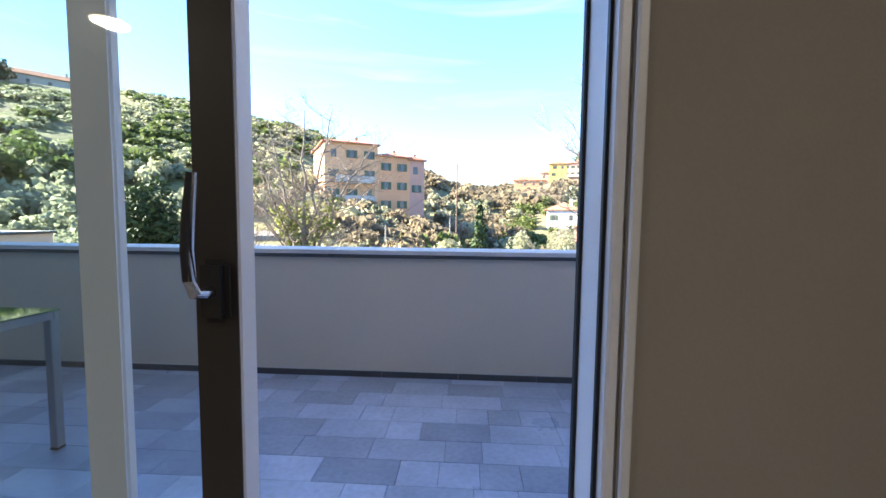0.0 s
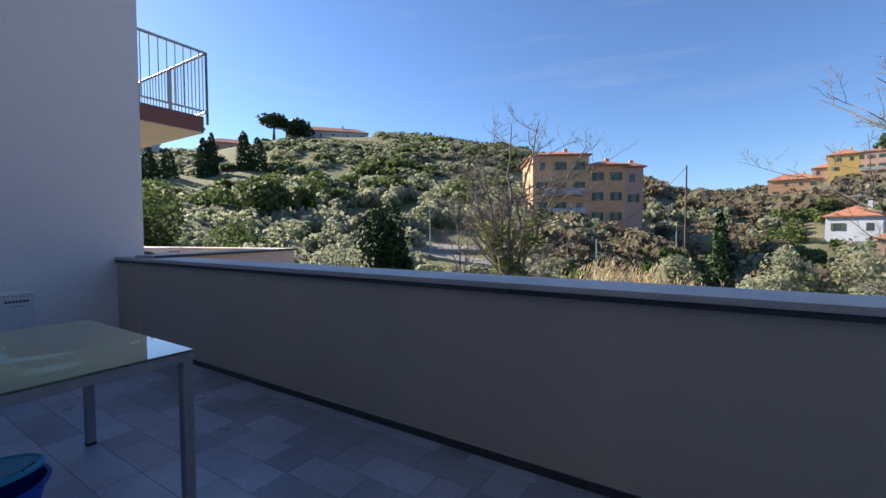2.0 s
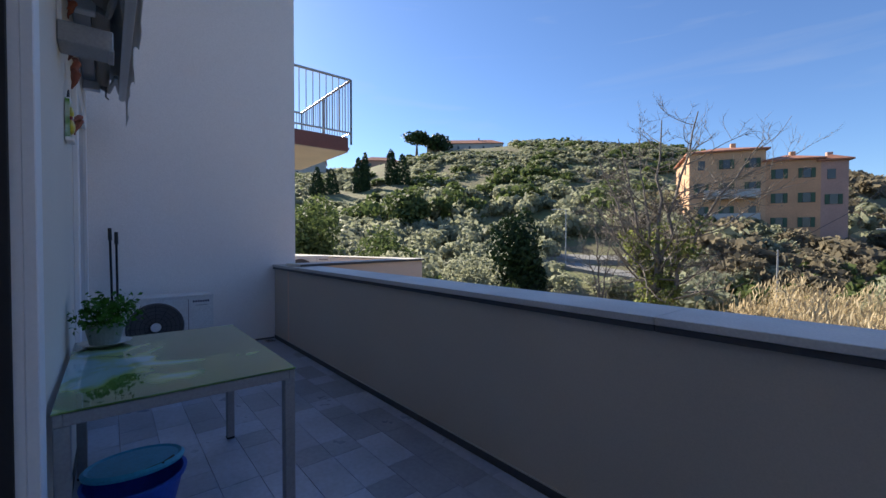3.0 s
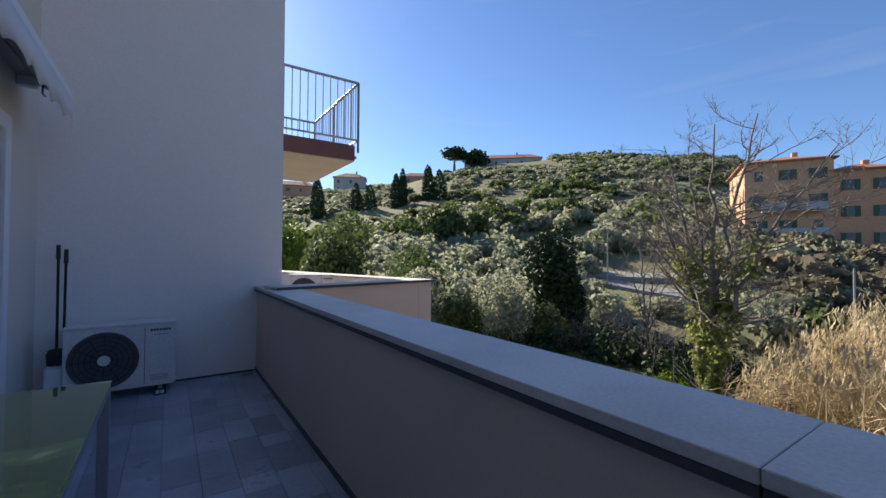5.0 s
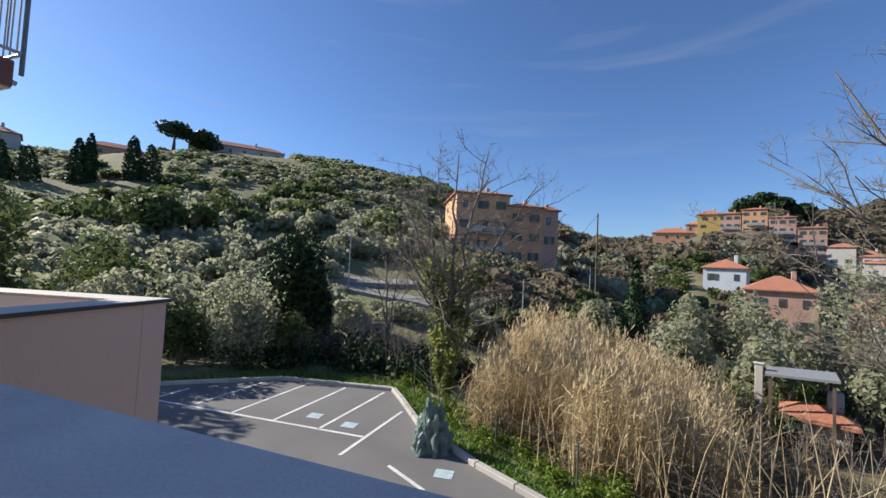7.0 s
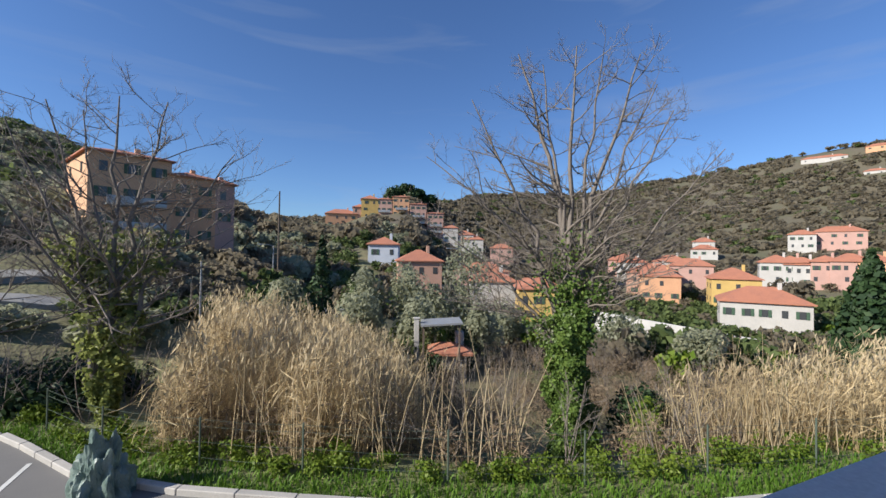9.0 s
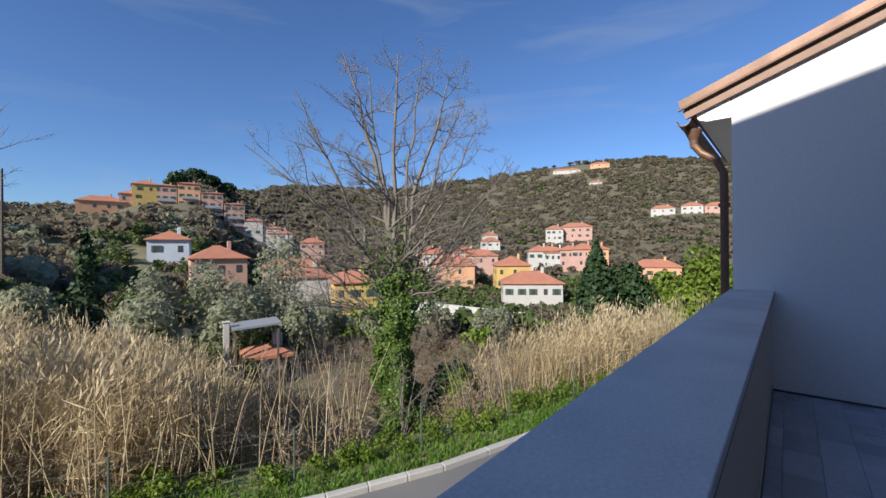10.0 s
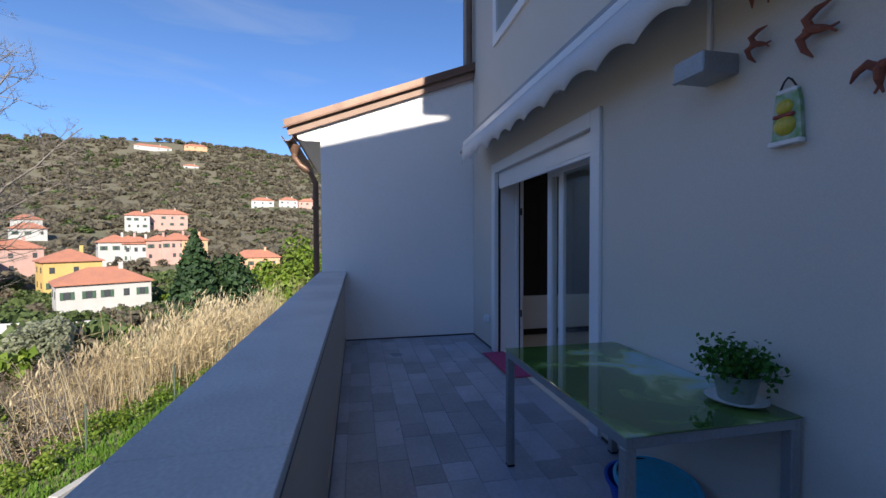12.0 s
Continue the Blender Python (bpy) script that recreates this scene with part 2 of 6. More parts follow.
def ground_z(x, y):
    """The height of the ground: flat round the house, a wooded valley beyond the kerb, hills behind it."""
    d = (y - kerb_y(x)) * 0.85
    az = math.degrees(math.atan2(-(x + 2), y - 2))
    r = math.hypot(x + 2, y - 2)
    el, rr = ridge(az)
    side = ease((-az - 8) / 25)
    drop = 1.2 + 2.3 * ease((x + 6) / 12) - 0.9 * ease((-x - 8) / 10)
    base = ROAD_Z - 0.03 if d < 0.9 else ROAD_Z - 0.03 - drop * ease((d - 0.9) / 7.0)
    top = 1.4 + rr * math.tan(radians(el))
    start = 26 + 62 * side
    if d > 0:
        base -= 4.0 * side * ease((r - 26) / 40)
    if r > start and d > 0:
        s = (r - start) / (rr - start)
        if s < 1:
            left = 0.35 * s + 0.65 * s * s * (3 - 2 * s)
            right = 0.12 * s + 0.88 * s ** 1.9
            base = base + (top - base) * (left + (right - left) * side)
        else:
            base = top - (r - rr) * 0.12
    if r > 26 and d > 0:
        base += noise.noise((x * 0.03, y * 0.03, 0)) * min(3.0, r * 0.012)
    elif d > 1.2:
        base += noise.noise((x * 0.6, y * 0.6, 0)) * 0.12
    if d < 0.9:
        base = min(base, ROAD_Z - 0.03)
    return base


def ground_sheet():
    bm = bmesh.new()
    radii = [1.0 * 1.055 ** k for k in range(128)] + [1100, 1400, 2000, 3500]
    steps = 300
    rings = []
    for r in radii:
        ring = []
        for k in range(steps):
            a = 2 * math.pi * k / steps
            x, y = -2 - r * math.sin(a), 2 + r * math.cos(a)
            ring.append(bm.verts.new((x, y, ground_z(x, y))))
        rings.append(ring)
    for a, b in zip(rings, rings[1:]):
        for k in range(steps):
            bm.faces.new((a[k], a[(k + 1) % steps], b[(k + 1) % steps], b[k]))
    bm.faces.new(rings[0][::-1])
    for f in bm.faces:
        f.smooth = True
        c = f.calc_center_median()
        if math.hypot(c.x + 2, c.y - 2) > 105 and -115 < math.degrees(math.atan2(-(c.x + 2), c.y - 2)) < -6:
            f.material_index = 1
    return bm


EARTH = mat("valley_grass", (0.165, 0.18, 0.07), 0.95, (0.165, 0.14, 0.08), 0.12, 3.0, 0.6, amount=1.0, depth=0.3)
WOOD_FLOOR = mat("woodland_floor", (0.13, 0.108, 0.075), 0.95, (0.11, 0.105, 0.06), 0.05, 1.0, 0.6, amount=1.0, depth=0.3)
ground_ob = structure("ground", ground_sheet(), EARTH, "grassy valley floor and wooded hillsides reaching the skyline", "ground")

ground_ob.data.materials.append(WOOD_FLOOR)

ASPHALT = mat("asphalt", (0.16, 0.156, 0.152), 0.9, (0.12, 0.119, 0.12), 0.5, 60, 0.4, amount=0.8, depth=0.006)
bm = bmesh.new()
road_edge = [(x, y - 0.03) for x, y in KERB]
bm.faces.new([bm.verts.new((x, y, ROAD_Z)) for x, y in road_edge])
structure("road", bm, ASPHALT, "grey asphalt car park and lane below the terrace", "road")

# ---- the house ----


def wall_x(name, y0, y1, xa, xb, za, zb, holes, material, label):
    """A wall along x with rectangular openings (xa, xb, za, zb) right through it."""
    bm = bmesh.new()
    xs = sorted({xa, xb, *[h[0] for h in holes], *[h[1] for h in holes]})
    for a, b in zip(xs, xs[1:]):
        over = sorted((h[2], h[3]) for h in holes if h[0] <= a and b <= h[1])
        z = za
        for lo, hi in over:
            if lo > z:
                box((a, y0, z), (b, y1, lo), bm=bm)
            z = hi
        if z < zb:
            box((a, y0, z), (b, y1, zb), bm=bm)
    bmesh.ops.remove_doubles(bm, verts=bm.verts, dist=0.0005)
    return structure(name, bm, material, label)


D1, D2, DH = (-1.53, 0.625), (-4.75, -3.6), 2.28
UPWIN = (-0.55, 0.57, 4.0, 5.4)
wall_x("wall_facade", -0.36, Y_HOUSE, X0, X1 + 0.14, ROAD_Z, 7.6, [(*D1, 0.0, DH), (*D2, 0.0, DH), UPWIN], GREY_PLASTER, "warm grey rendered house wall along the terrace")
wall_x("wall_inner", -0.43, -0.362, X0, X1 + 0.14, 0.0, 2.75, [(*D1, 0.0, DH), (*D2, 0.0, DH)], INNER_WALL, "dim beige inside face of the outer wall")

bm = prism([(-7.0, ROAD_Z), (2.11, ROAD_Z), (2.11, 7.0), (-7.0, 9.41)], "x", X0 - 6.5, X0)
structure("wall_left_wing", bm, WHITE_PLASTER, "tall pale plastered end wall of the next wing")
bm = prism([(Y_HOUSE + 0.001, ROAD_Z), (2.14, ROAD_Z), (2.14, 3.04), (Y_HOUSE + 0.001, 3.86)], "x", X1, X1 + 3.2)
structure("wall_gable", bm, WHITE_PLASTER, "pale plastered side wall under a sloping roof edge")
structure("parapet", box((X0, Y_IN, ROAD_Z), (X1, Y_OUT - 0.02, CAP_Z - 0.035)), PARAPET_PLASTER, "brown-grey rendered terrace parapet", "parapet")
structure("floor", box((X0, Y_HOUSE, -0.3), (X1, Y_IN, -0.012)), GROUT, "dark slate-look terrace floor tiles", "floor")
# rooms behind the doors
structure("floor_inside", box((X0, -6, -0.2), (X1 + 0.14, Y_HOUSE - 0.0005, -0.004)), INNER_FLOOR, "tiled floor inside the rooms", "floor")
structure("ceiling", box((X0, -6, 2.75), (X1 + 0.14, -0.36, 2.95)), TRIM_WHITE, "white ceiling of the rooms", "ceiling")
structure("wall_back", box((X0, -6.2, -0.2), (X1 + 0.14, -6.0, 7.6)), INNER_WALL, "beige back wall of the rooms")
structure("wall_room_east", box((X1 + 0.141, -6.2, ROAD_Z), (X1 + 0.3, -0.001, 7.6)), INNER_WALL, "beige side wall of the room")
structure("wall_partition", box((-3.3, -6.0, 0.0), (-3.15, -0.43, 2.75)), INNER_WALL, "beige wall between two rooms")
structure("roof", box((X0 - 0.1, -6.4, 7.6), (X1 + 0.5, 0.5, 7.8)), ROOF_TILE, "roof slab of the house", "roof")

# ---- roof edge, gutter and pipes of the low wing ----


def verge_line(y):
    return 3.058 + (2.6 - y) * 0.37


roof = thing("side_roof", (X1, 0, 2.9), "brown sloping roof edge with copper flashing over the side wall", "roof", kind="structure")
roof.matrix_world = Matrix()
x_v = 1.585


def roof_strip(y_end, top, bottom, xa, xb):
    """A bar that follows the slope of the roof edge, top and bottom below the verge line."""
    return prism([(y_end, verge_line(y_end) - top), (Y_HOUSE + 0.003, verge_line(Y_HOUSE) - top), (Y_HOUSE + 0.003, verge_line(Y_HOUSE) - bottom), (y_end - 0.03, verge_line(y_end - 0.03) - bottom)], "x", xa, xb)


part("roof_deck", roof_strip(2.54, 0.03, 0.17, x_v + 0.06, X1 + 3.4), VERGE, roof)
part("verge_board", roof_strip(2.58, 0.1, 0.205, x_v + 0.018, x_v + 0.058), VERGE, roof, "pale brown verge board")
part("flashing", roof_strip(2.62, -0.015, 0.085, x_v - 0.025, x_v + 0.015), COPPER, roof, "brown copper flashing")
part("flashing_lip", tube([(x_v - 0.022, 2.62, verge_line(2.62) - 0.09), (x_v - 0.022, Y_HOUSE + 0.006, verge_line(Y_HOUSE) - 0.09)], 0.014, 8), COPPER, roof)
part("eave_box", prism([(2.145, verge_line(2.145) - 0.172), (2.47, verge_line(2.47) - 0.172), (2.44, verge_line(2.44) - 0.27), (2.36, verge_line(2.44) - 0.3), (2.145, verge_line(2.44) - 0.3)], "x", X1 - 0.005, X1 + 3.0), WHITE_PLASTER, roof, "white boxed eave")
for k in range(9):
    ya, yb = 2.6 - k * 0.285, 2.6 - (k + 1) * 0.285 - 0.04
    yb = max(yb, 0.006)
    for j in range(4):
        xa = x_v + 0.03 + j * 0.28
        part("roof_tile", prism([(ya, verge_line(ya) + 0.028), (yb, verge_line(yb) + 0.016), (yb, verge_line(yb) - 0.02), (ya, verge_line(ya) - 0.02)], "x", xa, xa + 0.26), ROOF_TILE, roof)

gutter = thing("rain_gutter", (X1, 2.6, 2.75), "brown copper gutter and downpipe at the roof corner", "gutter")
gutter.matrix_world = Matrix()
arc = [(2.57 + 0.075 * math.cos(a), 2.86 + 0.075 * math.sin(a)) for a in [math.pi + math.pi * k / 10 for k in range(11)]]
arc_in = [(2.57 + 0.068 * math.cos(a), 2.86 + 0.068 * math.sin(a)) for a in [2 * math.pi - math.pi * k / 10 for k in range(11)]]
part("trough", prism(arc + arc_in, "x", x_v - 0.02, X1 + 3.0), COPPER, gutter)
part("hopper", lathe([(0.035, -0.2), (0.045, -0.12), (0.085, -0.02), (0.09, 0.0)], 16, at=(X1 + 0.1, 2.5, 2.77)), COPPER, gutter)
part("swan_neck", tube([(X1 + 0.1, 2.5, 2.6), (X1 + 0.1, 2.43, 2.5), (X1 + 0.1, 2.29, 2.4), (X1 + 0.1, 2.22, 2.25)], 0.038, 12), COPPER, gutter)
part("downpipe", tube([(X1 + 0.1, 2.22, 2.26), (X1 + 0.1, 2.22, ROAD_Z)], 0.04, 12), COPPER, gutter)
for z in (1.9, 0.3, -1.5):
    part("pipe_clip", lathe([(0.05, -0.02), (0.056, -0.015), (0.056, 0.015), (0.05, 0.02)], 14, at=(X1 + 0.1, 2.22, z)), COPPER, gutter)

pipe = thing("downpipe_upper", (X1 - 0.06, 0.09, 4.0), "dark copper downpipe on the upper house wall", "downpipe")
pipe.matrix_world = pose(0, Y_HOUSE, 0)
part("pipe", tube([(X1 - 0.02, 0.07, 4.0), (X1 - 0.02, 0.07, 7.55)], 0.045, 12), COPPER, pipe)
part("pipe_shoe", tube([(X1 - 0.02, 0.07, 4.06), (X1 - 0.02, 0.09, 3.98), (X1 - 0.02, 0.14, 3.93)], 0.05, 12), COPPER, pipe)

# ---- upper window ----
win = thing("window_1", (0, 0, 4), "upper window with a broad white painted surround", "window", kind="structure")
win.matrix_world = pose(0, Y_HOUSE, 0)
a, b, c, d = UPWIN
for lo, hi in (((a - 0.12, 0.0, c - 0.12), (b + 0.12, 0.03, c)), ((a - 0.12, 0.0, d), (b + 0.12, 0.03, d + 0.12)), ((a - 0.12, 0.0, c), (a, 0.03, d)), ((b, 0.0, c), (b + 0.12, 0.03, d))):
    part("surround", box(lo, hi, 0.004), TRIM_WHITE, win)
part("window_frame", box((a, -0.27, c), (b, -0.21, c + 0.07), 0.005), PVC, win)
part("pane", box((a, -0.245, c + 0.07), (b, -0.235, d)), GLASS, win).visible_shadow = False

# ---- parapet cap, skirting, drains ----
edges = [X0] + [x for x in (-3.35, -0.76) if X0 < x < X1] + [X1]
parapet_cap = thing("parapet_cap", (0, 2, CAP_Z), "grey stone coping slabs on the parapet", "coping", kind="structure")
parapet_cap.matrix_world = Matrix()
for xa, xb in zip(edges, edges[1:]):
    part("coping_slab", box((xa + 0.0012, Y_IN - 0.03, CAP_Z - 0.033), (xb - 0.0012, 2.165, CAP_Z), 0.0025), CAP_STONE, parapet_cap)
    part("drip_edge", box((xa + 0.002, Y_IN - 0.026, CAP_Z - 0.06), (xb - 0.002, Y_IN - 0.002, CAP_Z - 0.035), 0.002), SKIRT, parapet_cap, "dark drip edge under the coping")
baseboard = thing("baseboard", (0, 0, 0), "dark slate skirting tiles with a pale sealed top joint", "skirting", kind="structure")
baseboard.matrix_world = Matrix()
SEAL = mat("pale_sealant", (0.5, 0.48, 0.45), 0.6, None, 6, 80, 0.05)
x = X0 + 0.012
while x < X1 - 0.02:
    xb = min(x + 0.6, X1 - 0.012)
    part("skirting_tile", box((x + 0.001, Y_IN - 0.011, -0.004), (xb - 0.001, Y_IN - 0.001, 0.046), 0.0015), SKIRT, baseboard)
    x = xb
part("sealant", box((X0 + 0.002, Y_IN - 0.009, 0.0465), (X1 - 0.002, Y_IN - 0.001, 0.053)), SEAL, baseboard)
for xw, s in ((X0, 1), (X1, -1)):
    y = Y_HOUSE + 0.004
    while y < Y_IN - 0.02:
        yb = min(y + 0.6, Y_IN - 0.012)
        lo, hi = sorted((xw + s * 0.001, xw + s * 0.011))
        part("skirting_tile", box((lo, y + 0.001, -0.004), (hi, yb - 0.001, 0.018), 0.0015), SKIRT, baseboard)
        y = yb
for xa, xb in ((X0 + 0.012, D2[0] - 0.13), (D2[1] + 0.13, D1[0] - 0.13), (D1[1] + 0.13, X1 - 0.012)):
    x = xa
    while x < xb - 0.02:
        xe = min(x + 0.6, xb)
        part("skirting_tile", box((x + 0.001, Y_HOUSE + 0.001, -0.004), (xe - 0.001, Y_HOUSE + 0.011, 0.018), 0.0015), SKIRT, baseboard)
        x = xe


def floor_drain(x, y):
    g = thing("floor_drain", (x, y, 0), "small square steel floor drain by the skirting", "drain", "floor drains")
    part("drain_frame", box((-0.075, -0.06, 0.0), (0.075, 0.06, 0.005), 0.0015), CHROME, g)
    for k in range(5):
        part("slot", box((-0.055, -0.045 + k * 0.02, 0.0052), (0.055, -0.037 + k * 0.02, 0.007)), RUBBER, g)
    return g


floor_drain(-5.62, 1.72)

# ---- doors ----


def door_surround(name, span, label):
    g = thing(name, (0, 0, 0), label, "door", kind="structure")
    g.matrix_world = Matrix()
    a, b = span
    part("side_trim", box((a - 0.12, Y_HOUSE, 0.0), (a, Y_HOUSE + 0.028, DH + 0.12), 0.003), TRIM_WHITE, g)
    part("side_trim", box((b, Y_HOUSE, 0.0), (b + 0.12, Y_HOUSE + 0.028, DH + 0.12), 0.003), TRIM_WHITE, g)
    for lo, hi in (((a, -0.329, 0.0), (a + 0.004, Y_HOUSE, DH)), ((b - 0.004, -0.329, 0.0), (b, Y_HOUSE, DH))):
        part("reveal_lining", box(lo, hi), TRIM_WHITE, g)
    part("head_trim", box((a, Y_HOUSE, DH), (b, Y_HOUSE + 0.028, DH + 0.12), 0.003), TRIM_WHITE, g)
    # roller shutter: its box cover, guides, the last slat
    part("shutter_cover", box((a + 0.005, Y_HOUSE - 0.06, DH - 0.165), (b - 0.005, Y_HOUSE - 0.025, DH - 0.002), 0.004), PVC, g)
    part("shutter_bar", box((a + 0.03, Y_HOUSE - 0.05, DH - 0.2), (b - 0.03, Y_HOUSE - 0.025, DH - 0.165), 0.005), PVC, g)
    for xa, xb in ((a + 0.0045, a + 0.014), (b - 0.014, b - 0.0045)):
        part("shutter_guide", box((xa, Y_HOUSE - 0.05, 0.0), (xb, Y_HOUSE - 0.02, DH - 0.02), 0.003), RUBBER, g)
    return g


d1 = door_surround("door_1", D1, "white sliding balcony door, half open, in a white surround")
a, b = D1
# fixed frame
for lo, hi in (((a, -0.42, 0.0), (a + 0.06, -0.33, DH)), ((b - 0.028, -0.42, 0.0), (b, -0.33, DH)), ((a + 0.06, -0.42, DH - 0.08), (b - 0.028, -0.33, DH)), ((a + 0.06, -0.42, 0.0), (b - 0.028, -0.33, 0.022))):
    part("door_frame", box(lo, hi, 0.006), PVC, d1)
part("seal", box((b - 0.036, -0.385, 0.03), (b - 0.0285, -0.37, DH - 0.09)), RUBBER, d1, "black rubber seal")
for z in (0.45, 1.75):
    strike = part("strike_plate", box((b - 0.034, -0.412, z), (b - 0.0285, -0.39, z + 0.09), 0.002), RUBBER, d1, "dark strike plate")
part("inner_architrave", box((b, -0.446, 0.0), (b + 0.02, -0.431, DH), 0.003), PVC, d1)


def sliding_leaf(name, xa, xb, y0, y1, inside):
    leaf = part(name, box((xa, y0, 0.025), (xb, y1, 0.115), 0.006), PVC, d1)
    zt = DH - 0.085
    part("top_rail", box((xa, y0, zt - 0.09), (xb, y1, zt), 0.006), PVC, leaf)
    for s in ((xa, xa + 0.095), (xb - 0.095, xb)):
        part("stile", box((s[0], y0 + 0.004, 0.115), (s[1], y1, zt - 0.09), 0.006), PVC, leaf)
        part("inner_facing", box((s[0] + 0.002, y0, 0.117), (s[1] - 0.002, y0 + 0.0035, zt - 0.092)), inside, leaf, "inside facing, darkened as backlit shade on the sliding leaf")
    ym = (y0 + y1) / 2
    part("pane", box((xa + 0.096, ym - 0.012, 0.116), (xb - 0.096, ym + 0.012, zt - 0.091)), GLASS, leaf).visible_shadow = False
    return leaf


sliding_leaf("fixed_leaf", a + 0.062, -0.51, -0.37, -0.335, PVC)
leaf = sliding_leaf("sliding_leaf", -1.33, -0.17, -0.455, -0.383, SHADED_PVC)
hx, hz = -0.212, 1.085
part("handle_plate", box((hx - 0.032, -0.482, hz - 0.066), (hx + 0.032, -0.4555, hz + 0.066), 0.0125, segs=4), RUBBER, leaf, "black handle plate")
bar = [(hx, -0.478, hz), (hx, -0.505, hz), (hx - 0.004, -0.525, hz + 0.004), (hx - 0.008, -0.534, hz + 0.03), (hx - 0.01, -0.532, hz + 0.09), (hx - 0.01, -0.524, hz + 0.16), (hx - 0.01, -0.512, hz + 0.235)]
part("handle_bar", tube(bar, [0.011, 0.011, 0.012, 0.012, 0.011, 0.011, 0.009], 14), CHROME, leaf, "curved brushed steel handle")
bar_b = [(p[0] - 0.001, p[1] - 0.009, p[2]) for p in bar[3:]]
part("grip_inlay", tube(bar_b, [0.006, 0.008, 0.008, 0.006], 10), RUBBER, leaf, "black grip inlay")

d2 = door_surround("door_2", D2, "white glazed balcony door with a raised roller shutter")
a, b = D2
for lo, hi in (((a, -0.42, 0.0), (a + 0.06, -0.33, DH)), ((b - 0.06, -0.42, 0.0), (b, -0.33, DH)), ((a + 0.06, -0.42, DH - 0.08), (b - 0.06, -0.33, DH)), ((a + 0.06, -0.42, 0.0), (b - 0.06, -0.33, 0.03))):
    part("door_frame", box(lo, hi, 0.006), PVC, d2)
for lo, hi in (((a + 0.062, -0.4, 0.035), (a + 0.15, -0.34, DH - 0.085)), ((b - 0.15, -0.4, 0.035), (b - 0.062, -0.34, DH - 0.085)), ((a + 0.15, -0.4, DH - 0.17), (b - 0.15, -0.34, DH - 0.085)), ((a + 0.15, -0.4, 0.035), (b - 0.15, -0.34, 0.14))):
    part("leaf_rail", box(lo, hi, 0.006), PVC, d2)
part("pane", box((a + 0.151, -0.38, 0.141), (b - 0.151, -0.356, DH - 0.171)), GLASS, d2).visible_shadow = False
structure("wall_lining", box((X0 + 0.002, -2.3, 0.0), (-3.32, -2.2, 2.74)), TRIM_WHITE, "white inside wall seen through the glazed door")

# ---- lamp inside ----
GLOW = bpy.data.materials.new("lamp_glow")
GLOW.use_nodes = True
gb = GLOW.node_tree.nodes["Principled BSDF"]
gb.inputs["Emission Color"].default_value, gb.inputs["Emission Strength"].default_value = (1.0, 0.85, 0.66, 1), 4.0
# Left lamp follows its reflection in the glass; right one is added to brighten.
for lx, ly in ((-2.4, -2.6), (1.2, -2.6)):
    cl = thing("ceiling_lamp", (lx, ly, 2.75), "round white ceiling lamp, lit, in the living room, the right-hand one an added fill", "lamp", "ceiling lamps")
    part("rim", lathe([(0.13, -0.001), (0.13, -0.05), (0.115, -0.06), (0.11, -0.03), (0.001, -0.028)], 32), TRIM_WHITE, cl)
    part("diffuser", lathe([(0.105, -0.032), (0.098, -0.055), (0.001, -0.06)], 32), GLOW, cl, "glowing diffuser")
    ld = bpy.data.lights.new("ceiling_light", "AREA")
    ld.shape, ld.size, ld.energy, ld.color = "DISK", 0.2, 1.2, (1.0, 0.97, 0.93)
    lo = new("ceiling_light", ld)
    lo.matrix_world = pose(lx, ly, 2.68)

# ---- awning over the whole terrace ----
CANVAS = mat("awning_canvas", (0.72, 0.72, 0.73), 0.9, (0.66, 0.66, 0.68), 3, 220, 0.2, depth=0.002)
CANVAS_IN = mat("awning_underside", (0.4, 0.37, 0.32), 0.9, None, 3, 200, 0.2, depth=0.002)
aw = thing("awning", (0, 0, 2.7), "retracted white canvas awning with a scalloped valance above the doors", "awning")
aw.matrix_world = pose(0, -0.035, -0.04)
AX0, AX1, AY = -5.2, 1.1, 0.27
part("mounting_bar", box((AX0 + 0.05, -0.044, 2.84), (AX1 - 0.05, 0.05, 2.9), 0.004), STEEL_PAINT, aw)
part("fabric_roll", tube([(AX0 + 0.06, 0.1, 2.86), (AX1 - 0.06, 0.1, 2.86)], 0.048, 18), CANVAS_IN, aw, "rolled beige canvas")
part("front_bar", box((AX0, AY - 0.055, 2.735), (AX1, AY, 2.815), 0.012, segs=2), PVC, aw, "white front bar")
part("hood", prism([(-0.044, 2.96), (0.16, 2.94), (AY - 0.02, 2.83), (AY - 0.02, 2.82), (0.155, 2.925), (-0.044, 2.945)], "x", AX0 + 0.02, AX1 - 0.02), STEEL_PAINT, aw, "grey folded hood")
bm = bmesh.new()
n = 330
rows = []
for k in range(n + 1):
    x = AX0 + (AX1 - AX0) * k / n
    u = (x - AX0) / 0.35
    zb = 2.5 + 0.06 * abs(math.sin(math.pi * u)) ** 0.8
    y = AY + 0.004 + 0.008 * math.sin(u * 2.1) + 0.004 * math.sin(u * 5.3)
    rows.append([bm.verts.new((x, AY + 0.002, 2.742)), bm.verts.new((x, y, 2.64)), bm.verts.new((x, y + 0.006 * math.sin(u * 3.3), zb))])
for p, q in zip(rows, rows[1:]):
    for i in range(2):
        f = bm.faces.new((p[i], q[i], q[i + 1], p[i + 1]))
        f.smooth = True
val = part("valance", bm, CANVAS, aw, "white scalloped valance")
sol = val.modifiers.new("thickness", "SOLIDIFY")
sol.thickness = 0.003
